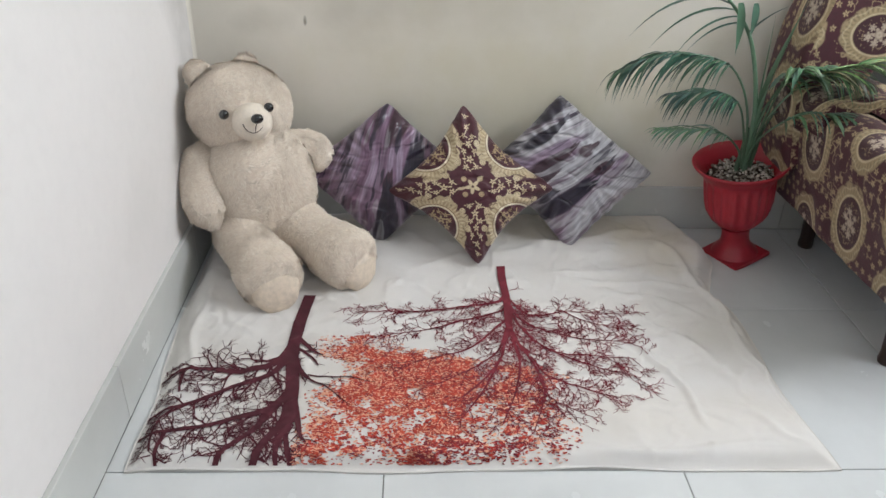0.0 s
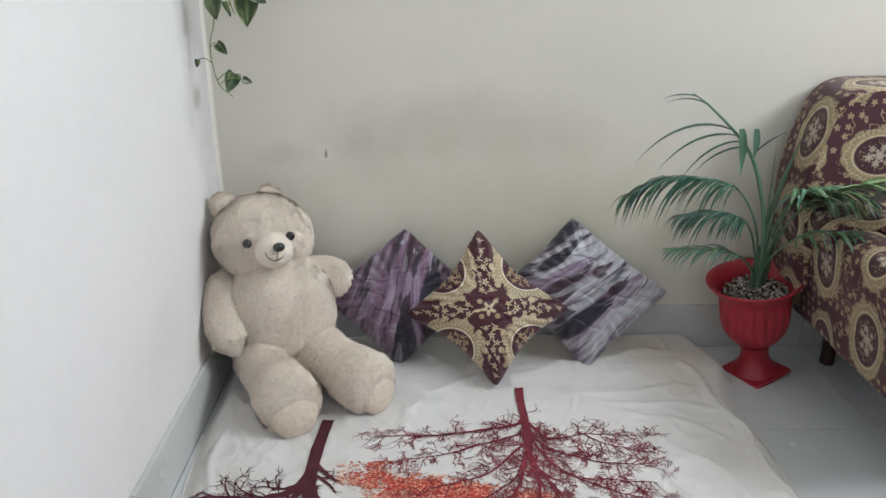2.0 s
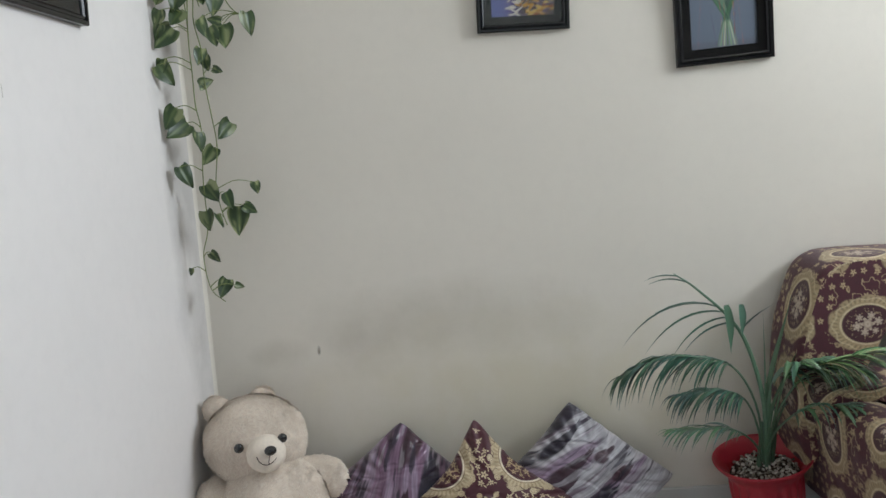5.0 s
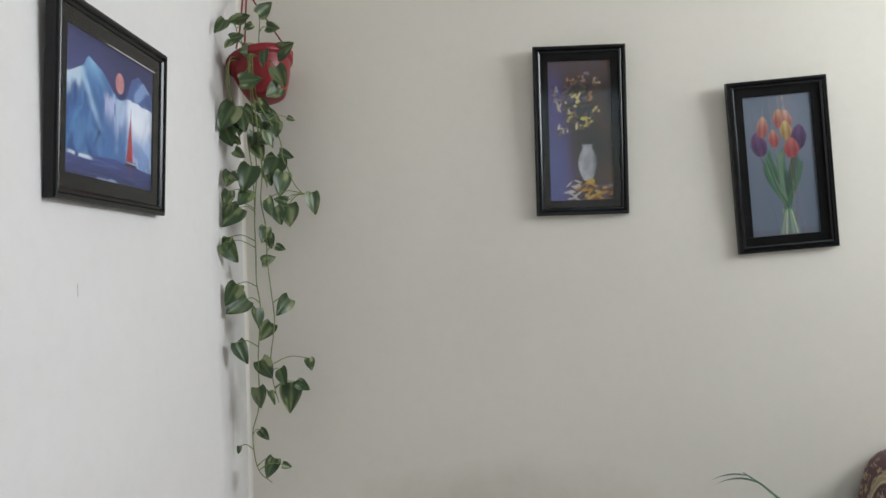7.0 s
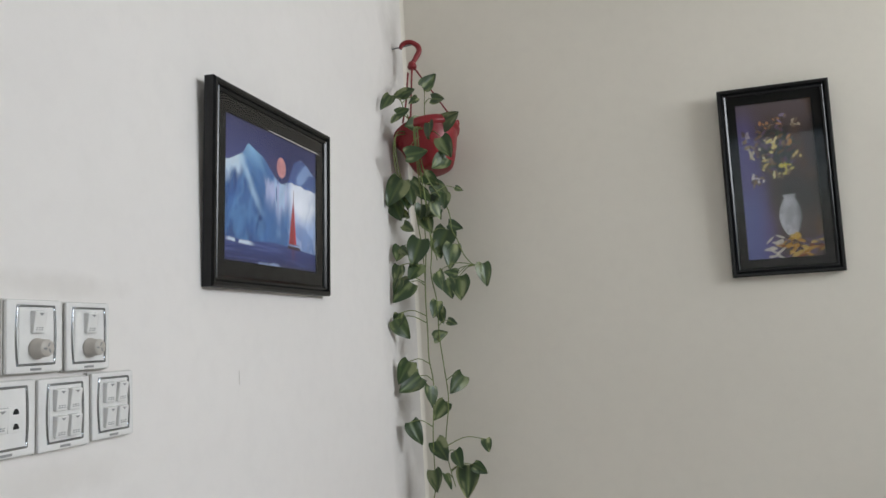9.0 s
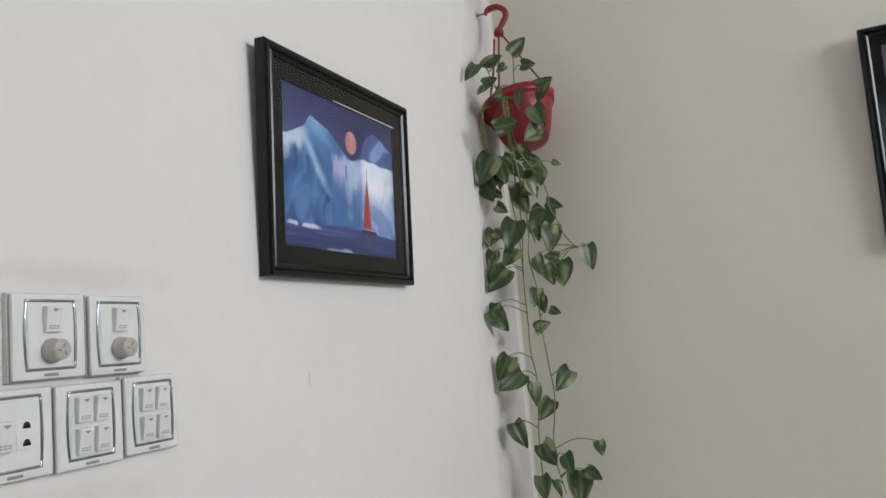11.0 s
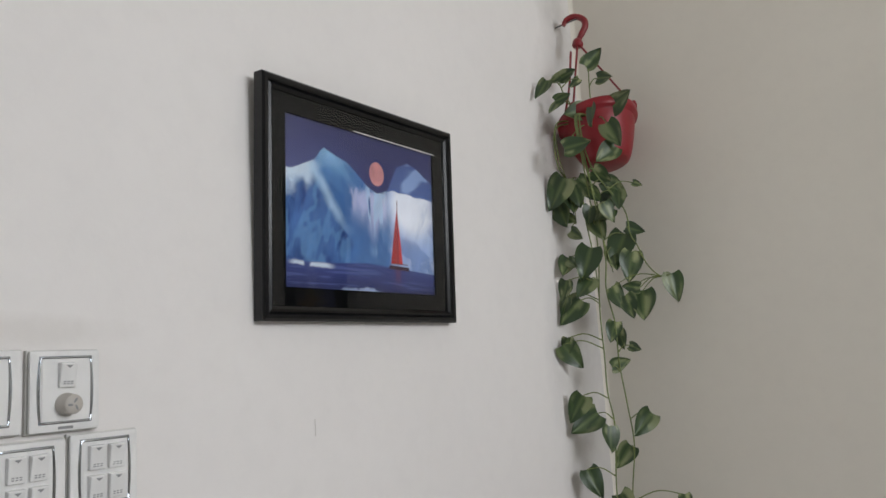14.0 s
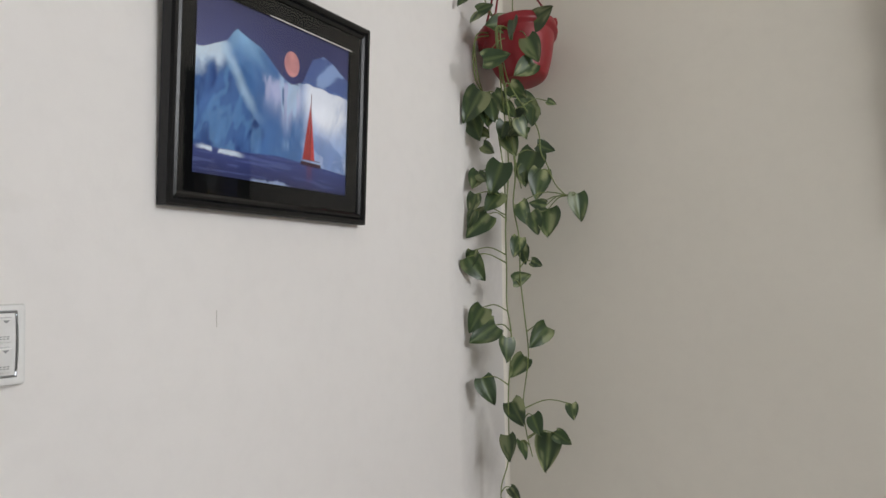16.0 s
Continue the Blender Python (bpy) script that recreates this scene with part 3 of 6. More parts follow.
def furry(name, vf, count, parent, length=0.013, bare=None, comb=(0, -0.2, -1.0), seed=1, label=""):
    """A plush part: a backing skin with a coat of tapered tufts combed one way."""
    v, f = vf
    P = np.array(v)
    rng = np.random.RandomState(seed)
    quads = np.array([q for q in f if len(q) == 4])
    A, B, C, D = (P[quads[:, k]] for k in range(4))
    nrm = np.cross(C - A, D - B)
    area = np.linalg.norm(nrm, axis=1) + 1e-12
    nrm /= area[:, None]
    mid = P.mean(0)
    if ((A - mid) * nrm).sum(1).mean() < 0:
        nrm = -nrm
        f = [q[::-1] for q in f]
    pick = rng.choice(len(quads), count, p=area / area.sum())
    u, w = rng.rand(count, 1), rng.rand(count, 1)
    root = (A[pick] * (1 - u) + B[pick] * u) * (1 - w) + (D[pick] * (1 - u) + C[pick] * u) * w
    n = nrm[pick]
    if bare is not None:
        keep = ~bare(root)
        root, n = root[keep], n[keep]
    k = len(root)
    swirl = np.array([noise.noise_vector(Vector(r * 12)) + 0.7 * noise.noise_vector(Vector(r * 42)) for r in root])
    tress = np.array([[noise.noise(Vector(r * 60))] for r in root])
    d = np.array(comb) * 0.4 + swirl * 1.1 + rng.randn(k, 3) * 0.15
    d -= n * (d * n).sum(1)[:, None]
    d /= np.linalg.norm(d, axis=1)[:, None] + 1e-9
    d += n * (0.16 + 0.14 * rng.rand(k, 1) + 0.12 * tress)
    d /= np.linalg.norm(d, axis=1)[:, None]
    ln = length * 1.3 * (0.55 + 0.6 * rng.rand(k, 1) + 0.7 * tress.clip(-0.5, 0.5))
    sd = np.cross(n, d) + rng.randn(k, 3) * 0.1
    sd /= np.linalg.norm(sd, axis=1)[:, None] + 1e-9
    wd = 0.0012 + 0.0010 * rng.rand(k, 1)
    bend = (d - n * (d * n).sum(1)[:, None]) * 0.2 * ln
    a, b = root - sd * wd - n * 0.001, root + sd * wd - n * 0.001
    c, e = root + d * ln * 0.55 - sd * wd * 0.8, root + d * ln * 0.55 + sd * wd * 0.8
    t = root + d * ln + bend
    T = np.stack([a, b, e, c, t], 1).reshape(-1, 3)
    o = len(P)
    idx = o + 5 * np.arange(k)
    ff = [tuple(q) for q in np.stack([idx + 3, idx + 2, idx + 1, idx], 1)] + [tuple(q) for q in np.stack([idx + 4, idx + 2, idx + 3], 1)]
    me = raw(name, np.vstack([P, T]), list(f) + ff)
    # the tufts take the skin's own normals, so that the pile shades softly
    skin = np.zeros_like(P)
    for q, nn in zip(quads, nrm):
        skin[q] += nn
    skin /= np.linalg.norm(skin, axis=1)[:, None] + 1e-9
    tuft = np.repeat(n, 5, axis=0) + 0.2 * np.repeat(d, 5, axis=0) + np.array((0.1, -0.15, 0.35))
    tuft /= np.linalg.norm(tuft, axis=1)[:, None]
    me.normals_split_custom_set_from_vertices([tuple(q) for q in np.vstack([skin, tuft])])
    me.materials.append(M_PLUSH)
    me.materials.append(M_FUR)
    me.polygons.foreach_set("material_index", [0] * len(f) + [1] * len(ff))
    return hang(name, me, [M_PLUSH, M_FUR], parent, label)


def limb_vf(ctrl, radii, seg=26, n=30):
    return tube(ctrl, radii, n, seg)


bear = thing("teddy_bear", pose(0.2, -0.25, 0.03), "large beige long-pile plush bear sitting in the corner", "soft toy")
HC = np.array((0.148, -0.165, 0.432))
furry("torso", blob((0.186, -0.205, 0.215), (0.156, 0.125, 0.195), (8, 4, 12), seed=2), 27000, bear, 0.0092, seed=2)
face = np.array((0.205, -0.275, 0.435))
furry("head", blob(HC, (0.137, 0.118, 0.122), (0, 4, 14), seed=4), 23000, bear, 0.0085,
      bare=lambda r: (np.linalg.norm((r - face) * np.array((1, 0.8, 1)), axis=1) < 0.055) | (np.linalg.norm(r - np.array((0.137, -0.285, 0.459)), axis=1) < 0.020), seed=4)
furry("ear", blob((0.047, -0.155, 0.518), (0.036, 0.022, 0.040), (0, -18, 10), 16, 22, seed=5), 1600, bear, 0.008, seed=5)
furry("ear", blob((0.162, -0.098, 0.528), (0.034, 0.018, 0.030), (0, 14, 10), 16, 22, seed=6), 1600, bear, 0.008, seed=6)
furry("arm", limb_vf([(0.065, -0.19, 0.345), (0.048, -0.25, 0.29), (0.065, -0.315, 0.225), (0.094, -0.34, 0.165)], [0.02, 0.050, 0.053, 0.053, 0.050, 0.010]), 7000, bear, 0.0095, seed=8)
furry("arm", limb_vf([(0.245, -0.14, 0.315), (0.305, -0.115, 0.296), (0.345, -0.115, 0.285), (0.38, -0.12, 0.283)], [0.046, 0.050, 0.052, 0.054, 0.053, 0.051, 0.046, 0.035, 0.008]), 5200, bear, 0.0095, seed=9)


def leg_radii(r):
    """A plump leg that swells again into a blunt, round foot."""
    t = np.linspace(0, 1, 44)
    body = r * (1 - 0.10 * np.sin(np.clip((t - 0.25) / 0.45, 0, 1) * math.pi)) * (1 + 0.06 * step(0.6, 0.85, t))
    sole = np.sqrt(np.clip(1 - (np.clip(t - 0.86, 0, 1) / 0.141) ** 2.6, 0, 1))
    return list(np.maximum(body * (0.4 + 0.6 * step(-0.05, 0.14, t)) * sole, 0.006))


for hip, knee, shin, foot, r, pad, yaw, sd in (
        ((0.135, -0.235, 0.110), (0.155, -0.31, 0.118), (0.212, -0.405, 0.105), (0.275, -0.512, 0.088), 0.079, (0.267, -0.503, 0.078), 27, 10),
        ((0.255, -0.20, 0.120), (0.31, -0.26, 0.120), (0.38, -0.325, 0.105), (0.482, -0.402, 0.086), 0.079, (0.466, -0.391, 0.076), 52, 11)):
    P0 = np.array(pad)
    lg = furry("leg", limb_vf([hip, knee, shin, foot], leg_radii(r), 28, 46), 16000, bear, 0.0082,
               bare=lambda q, c=P0: np.linalg.norm(q - c, axis=1) < 0.052, seed=sd)
    v, f = blob(pad, (0.060, 0.027, 0.058), (-8, 0, yaw), 20, 30, 0.05, seed=yaw)
    hang("foot_pad", raw("foot_pad", v, f), M_PAD, lg, "smooth cream foot pad")
v, f = blob((0.203, -0.283, 0.440), (0.050, 0.050, 0.048), (0, 0, 14), 24, 32, 0.02)
snout = hang("muzzle", raw("muzzle", v, f), M_SNOUT, bear, "smooth cream muzzle")
v, f = blob((0.226, -0.330, 0.466), (0.0155, 0.012, 0.0125), (0, 0, 14), 14, 20, 0.01)
hang("nose", raw("nose", v, f), M_EYE, bear, "shiny black nose")
for c in ((0.136, -0.289, 0.460), (0.245, -0.272, 0.474)):
    v, f = blob(c, (0.0125, 0.010, 0.0125), (0, 0, 14), 14, 18, 0.0)
    hang("eye", raw("eye", v, f), M_EYE, bear, "glossy black eye")
v1 = tube([(0.225, -0.336, 0.455), (0.222, -0.337, 0.445), (0.219, -0.331, 0.430)], [0.0011] * 3, 8, 6)
v2 = tube([(0.190, -0.331, 0.452), (0.196, -0.333, 0.440), (0.207, -0.334, 0.432), (0.219, -0.331, 0.430), (0.232, -0.323, 0.437), (0.240, -0.314, 0.450)], [0.0011] * 3, 18, 6)
v, f = merge(v1, v2)
hang("mouth_stitch", raw("mouth_stitch", v, f), M_THREAD, bear, "brown stitched mouth")

# ---- cushions ----
GOLD, WINE, CREAM = lin("b8a27c"), lin("481322"), lin("d0bf9c")


def flower(col, u, v, x, y, r, tone, turn=0.0, petals=5):
    """A small woven blossom with a dark eye and two leaf sprigs."""
    d, t = np.hypot(u - x, v - y), np.arctan2(v - y, u - x) + turn
    w = step(0.16 * r, -0.1 * r, d - r * (0.72 + 0.30 * np.cos(petals * t))) * step(0.10 * r, 0.28 * r, d)
    col = blend(col, tone, w)
    for q in (-1, 1):
        a = turn + q * 1.9
        p = (u - x) * math.cos(a) + (v - y) * math.sin(a) - 1.5 * r
        k = -(u - x) * math.sin(a) + (v - y) * math.cos(a) - 0.25 * p * p / r
        col = blend(col, tone, step(1.05, 0.75, np.hypot(p / (0.62 * r), k / (0.24 * r))))
    return col


def scroll(col, u, v, x, y, r, tone, dark, turn, hand):
    """A curled acanthus tip: a disc with a dark spiral groove."""
    d, t = np.hypot(u - x, v - y), np.arctan2(v - y, u - x) * hand + turn
    col = blend(col, tone, step(0.08 * r, -0.08 * r, d - r))
    spiral = np.abs(((d / r * 2.1 - t / (2 * math.pi)) % 1.0) - 0.5)
    return blend(col, dark, step(0.14, 0.05, spiral) * step(1.0, 0.9, d / r) * step(0.12, 0.25, d / r) * 0.85)


def brocade(u, v):
    """Wine ground with gold scrolls, for a square of side 2 centred on 0 whose corners carry the arms of a cross."""
    col = np.empty(u.shape + (3,))
    col[:] = WINE
    for mu, mv in ((0, 1), (0, -1), (1, 0), (-1, 0)):
        du, dv = u - mu * 1.05, v - mv * 1.05
        d = np.hypot(du, dv)
        t = np.arctan2(-du * mv + dv * mu, -(du * mu + dv * mv))
        outer = 0.51 + 0.09 * np.abs(np.sin(t * 3.4 + 0.5)) + 0.16 * (fbm(u * 10, v * 10, 17, 3) - 0.5)
        band = step(0.015, -0.015, d - outer)
        fan = np.sin(t * 46 + 9 * d) * step(0.40, 0.43, d) * step(0.53, 0.48, d)
        gold = blend(np.ones_like(col) * np.array(CREAM), lin("8a6f4e"), 0.55 * (0.5 + 0.5 * fan) * step(0.40, 0.43, d))
        leafv = step(0.05, 0.02, np.abs(fbm(u * 9 + 9, v * 9, 31, 2) - 0.5)) * step(0.46, 0.50, d)
        gold = blend(gold, lin("5d4232"), leafv * 0.85)
        col = col * (1 - band[..., None]) + gold * band[..., None]
        for k in range(9):
            a = -1.16 + 0.29 * k
            rad = 0.575 if k % 2 else 0.54
            x, y = mu * 1.05 - rad * (mu * math.cos(a) + mv * math.sin(a)), mv * 1.05 - rad * (mv * math.cos(a) - mu * math.sin(a))
            if k % 2 == 0:
                continue
            col = scroll(col, u, v, x, y, 0.058, CREAM, lin("5b3a30"), 2.1 * k, 1 if k > 4 else -1)
        inner = step(0.01, -0.01, d - 0.36)
        med = np.empty_like(col)
        med[:] = WINE
        for x, y, r in ((0.0, 0.14, 0.075), (-0.15, 0.11, 0.055), (0.15, 0.11, 0.055), (0.0, 0.27, 0.045), (-0.12, 0.23, 0.036), (0.12, 0.23, 0.036)):
            med = flower(med, u, v, mu * 1.05 - mu * y - mv * x, mv * 1.05 - mv * y + mu * x, r, GOLD, x * 9 + 1)
        col = col * (1 - inner[..., None]) + med * inner[..., None]
        col = blend(col, lin("e6dcc4"), step(0.020, 0.008, np.abs(d - 0.372)))
        col = blend(col, lin("7d6248"), step(0.010, 0.003, np.abs(d - 0.402)))
    # blossom at the centre inside a ring of curls, with sprays out along the arms
    for k in range(4):
        a = k * math.pi / 2
        col = scroll(col, u, v, 0.215 * math.cos(a), 0.215 * math.sin(a), 0.052, GOLD, WINE, k * 1.3, 1 if k % 2 else -1)
    col = flower(col, u, v, 0.0, 0.0, 0.14, CREAM, 0.3)
    rb = random.Random(4)
    for k in range(4):
        a = math.pi / 4 + k * math.pi / 2
        for rad, off, r in ((0.38, -0.09, 0.060), (0.38, 0.10, 0.052), (0.52, 0.0, 0.070), (0.66, -0.10, 0.052), (0.66, 0.10, 0.050), (0.78, 0.0, 0.060), (0.90, 0.09, 0.044), (0.92, -0.08, 0.044), (1.04, 0.0, 0.050), (1.20, 0.0, 0.040)):
            col = flower(col, u, v, rad * math.cos(a) - off * math.sin(a), rad * math.sin(a) + off * math.cos(a), r, CREAM, rb.uniform(0, 6))
    return col * (0.86 + 0.28 * fbm(u * 60, v * 60, 2, 2))[..., None]


def satin(u, v, seed, light, heading, darks):
    """Feathery mauve, plum and silver streaks that fan out along one heading, with dark eyes like feather tips."""
    s = u * math.cos(heading) + v * math.sin(heading)
    t = -u * math.sin(heading) + v * math.cos(heading)
    t = t * (1 + 0.22 * s) + 0.20 * (fbm(u * 1.3 + seed, v * 1.3, seed, 3) - 0.5)
    st = fbm(s * 0.8 + 3, t * 9.0, seed + 5, 4)
    st2 = fbm(s * 0.5 + 13, t * 2.4, seed + 15, 3)
    hair = fbm(s * 2.0, t * 44, seed + 2, 2)
    col = np.empty(u.shape + (3,))
    col[:] = lin("8a6a84")
    col = blend(col, lin("ad9ab0"), step(0.44, 0.62, st + light) * 0.8)
    col = blend(col, lin("cfcdd2"), step(0.50, 0.64, st2 + light * 2.0) * 0.95)
    col = blend(col, lin("6b4a62"), step(0.44, 0.30, st) * 0.8)
    for cu, cv, ln, wd, tone in darks:
        p = (u - cu) * math.cos(heading) + (v - cv) * math.sin(heading)
        q = -(u - cu) * math.sin(heading) + (v - cv) * math.cos(heading) + 0.12 * (p ** 2)
        frag = 1.2 * (fbm(p * 1.5 + cu, q * 26, seed + 8, 2) - 0.5) * step(-0.3, 0.9, p / ln)
        d = np.hypot(p / ln, q / (wd * (1.0 - 0.45 * np.clip(p / ln, -1, 1)))) + frag + 0.3 * (st - 0.5)
        col = blend(col, lin("231b30") if tone == 0 else lin("431f30"), step(1.12, 0.80, d) * 0.96)
    plume = fbm(s * 1.5 + 31, t * 10.0, seed + 21, 3)
    col = blend(col, lin("2a1f36"), step(0.60, 0.70, plume) * 0.85)
    col = blend(col, lin("d6d4d9"), step(0.36, 0.27, plume) * (0.35 + 2.0 * max(light, 0)))
    return col * (0.36 + 0.62 * hair)[..., None]


def cushion(name, T, R, B, L, thick, colour, mat, label, seed, res=170, pinch=0.11, soft=0.03):
    """A square cushion standing on one corner; T, R, B, L are its four corners."""
    T, R, B, L = (np.array(c) for c in (T, R, B, L))
    s = np.linspace(-1, 1, res)
    U, V = np.meshgrid(s, s, indexing="ij")
    tuck = 0.010 * (fbm(U * 5 + seed, V * 5, seed + 30, 3) - 0.5) * 2
    ears = 1 - soft * (U * V) ** 8
    u = U * (1 - pinch * (1 - V ** 2) ** 1.2 + tuck) * ears
    v = V * (1 - pinch * (1 - U ** 2) ** 1.2 + tuck) * ears
    a, b = (u + 1) / 2, (v + 1) / 2
    P = ((1 - a) * (1 - b))[..., None] * T + (a * (1 - b))[..., None] * R + (a * b)[..., None] * B + ((1 - a) * b)[..., None] * L
    n = np.cross(B - T, R - L)
    n /= np.linalg.norm(n)
    if n[1] > 0:
        n = -n
    prof = ((1 - U ** 2) * (1 - V ** 2)).clip(0) ** 0.42
    rad = np.maximum(np.abs(U), np.abs(V))
    wr = (fbm(U * 3.0 + seed, V * 3.0, seed, 3) - 0.5) * 0.009 * step(0, 0.4, prof)
    ang = np.arctan2(V, U)
    crease = 1 - 2 * np.abs(fbm(U * 2.2 + seed * 3, V * 2.2 + U, seed + 4, 3) - 0.5)
    wr = wr - 0.004 * step(0.80, 1.0, crease) * step(0, 0.4, prof)
    wr = wr + 0.005 * np.sin(ang * 26 + 3 * fbm(U * 2, V * 2, seed)) * step(0.45, 0.95, rad) * step(0, 0.25, prof)
    front = P + n * (thick * prof + wr)[..., None]
    back = P - n * (thick * 0.6 * prof)[..., None]
    verts = np.vstack([front.reshape(-1, 3), back.reshape(-1, 3)])
    dye = colour(U, V)
    f = grid_faces(res, res) + grid_faces(res, res, res * res, False, True)
    if np.dot(np.cross(R - T, L - T), n) < 0:
        f = [q[::-1] for q in f]
    me = raw(name, verts, f, np.vstack([dye.reshape(-1, 3)] * 2))
    ob = hang(name, me, mat)
    return tagged(ob, label, "cushion", "cushions along the wall")


M_BROC = painted("brocade", 0.55, 0.4, 500.0, 0.2, grain=0.15)
M_SATIN = painted("satin_print", 0.34, 0.12, 350.0, 0.25)
cushion("cushion", (0.533, -0.035, 0.412), (0.765, -0.125, 0.240), (0.512, -0.185, 0.028), (0.275, -0.085, 0.222), 0.070,
        lambda u, v: satin(u, v, 3, -0.04, 4.05, ((-0.55, -0.9, 0.5, 0.16, 1), (0.25, -0.55, 0.75, 0.16, 0), (0.75, -0.55, 0.7, 0.15, 0), (0.20, 0.0, 0.24, 0.09, 1), (0.75, 0.55, 0.75, 0.22, 0), (0.45, 0.35, 0.45, 0.08, 0), (0.9, 0.0, 0.5, 0.14, 1))), M_SATIN, "mauve and plum satin cushion standing on one corner", 3, 230, 0.055)
cushion("cushion", (1.017, -0.045, 0.446), (1.308, -0.085, 0.222), (1.056, -0.205, 0.030), (0.815, -0.12, 0.262), 0.068,
        lambda u, v: satin(u, v, 11, 0.06, 4.85, ((-0.95, -0.75, 0.7, 0.13, 0), (-0.75, -0.15, 0.5, 0.10, 0), (-0.10, -0.50, 0.22, 0.10, 1), (-0.35, 0.10, 0.55, 0.12, 1), (0.30, -0.45, 0.24, 0.09, 1), (0.35, 0.05, 0.26, 0.07, 0), (0.30, 0.45, 0.70, 0.15, 0), (-0.25, 0.60, 0.45, 0.10, 1))), M_SATIN, "silver and plum satin cushion standing on one corner", 5, 230, 0.05)
cushion("cushion", (0.741, -0.095, 0.436), (1.014, -0.178, 0.216), (0.790, -0.302, 0.026), (0.525, -0.178, 0.200), 0.082,
        lambda u, v: brocade(u, v), M_BROC, "wine and gold brocade cushion standing on one corner", 8, 360, 0.17, 0.05)


# ---- red urn with a palm ----
URN = pose(1.562, -0.172, 0, 2, -9, 0) @ pose(0, 0, 0, 0, 0, 28)
urn = thing("plant_urn", URN, "red plastic pedestal urn holding a potted palm", "plant pot")
bm = bmesh.new()
bm_box(bm, (-0.071, -0.071, 0), (0.071, 0.071, 0.014), 0.005)
plinth = part("base", bm, M_REDURN, urn, local=True)
prof = [(0.066, 0.014), (0.062, 0.022), (0.050, 0.034), (0.041, 0.050), (0.038, 0.070), (0.039, 0.090), (0.046, 0.104)]
v, f = lathe(prof, 48)
hang("stem", raw("stem", v, f), M_REDURN, urn, local=True)


def fluted(r, z, a):
    k = 0.0035 * step(0.13, 0.17, np.array(z)) * step(0.265, 0.25, np.array(z))
    return r + float(k) * math.cos(a * 20)


prof = [(0.0, 0.104), (0.044, 0.106), (0.058, 0.116), (0.075, 0.135), (0.086, 0.160), (0.091, 0.190), (0.093, 0.220), (0.094, 0.248), (0.096, 0.262),
        (0.104, 0.276), (0.117, 0.290), (0.127, 0.303), (0.130, 0.310), (0.127, 0.312), (0.114, 0.299), (0.100, 0.285), (0.090, 0.270), (0.088, 0.235)]
v, f = lathe(prof, 120, fluted)
hang("bowl", raw("bowl", v, f), M_REDURN, urn, local=True)
v, f = lathe([(0.0, 0.272), (0.04, 0.272), (0.075, 0.268), (0.0905, 0.262)], 40)
hang("soil", raw("soil", v, f), M_SOIL, urn, local=True)
n = Nodes("pebble_stone")
g = n.t.nodes.new("ShaderNodeNewGeometry")
n.base(n.ramp(g.outputs["Random Per Island"], [(0.0, lin("3c332b")), (0.35, lin("8d8478")), (1.0, lin("d6d0c6"))]))
n.set(Roughness=0.55)
rp = random.Random(3)
bm = bmesh.new()
for _ in range(330):
    a, r = rp.uniform(0, 6.283), 0.085 * math.sqrt(rp.random())
    s = rp.uniform(0.0028, 0.0052)
    bmesh.ops.create_icosphere(bm, subdivisions=1, radius=1, matrix=pose(r * math.cos(a), r * math.sin(a), 0.274 + rp.uniform(0, 0.006), rp.uniform(0, 90), 0, rp.uniform(0, 180)) @ Matrix.Diagonal((s * 1.3, s, s * 0.7, 1)))
peb = part("pebble_layer", bm, n.mat, urn, "pale pebbles over the soil", True, True)
peb["kind"] = "stuff"

palm = thing("palm_plant", pose(1.54, -0.17, 0.27), "green feather palm with drooping leaflets in the red urn", "plant")
G_DARK, G_MID, G_LITE = lin("527062"), lin("66866c"), lin("8ba176")


def leaflet(root, dirn, length, width, droop, tint, verts, faces, dye, fold=0.25, n=7):
    """A narrow folded blade that bends down under its weight."""
    d = np.array(dirn, float)
    d /= np.linalg.norm(d)
    p = np.array(root, float)
    o = len(verts)
    for i in range(n):
        t = i / (n - 1)
        w = width * (math.sin(math.pi * min(1, 0.12 + 0.88 * t) ** 0.75) * 0.9 + 0.1) * (1 - t ** 4)
        side = np.cross(d, (0, 0, 1))
        side /= np.linalg.norm(side) + 1e-9
        up = np.cross(side, d)
        for q, lift in ((-1, fold), (0, 0), (1, fold)):
            verts.append(p + side * q * w / 2 + up * lift * w * abs(q))
            dye.append(tint)
        p = p + d * length / (n - 1)
        d = d + np.array((0, 0, -droop / (n - 1)))
        d /= np.linalg.norm(d)
    for i in range(n - 1):
        for k in (0, 1):
            a = o + 3 * i + k
            faces.append((a, a + 1, a + 4, a + 3))


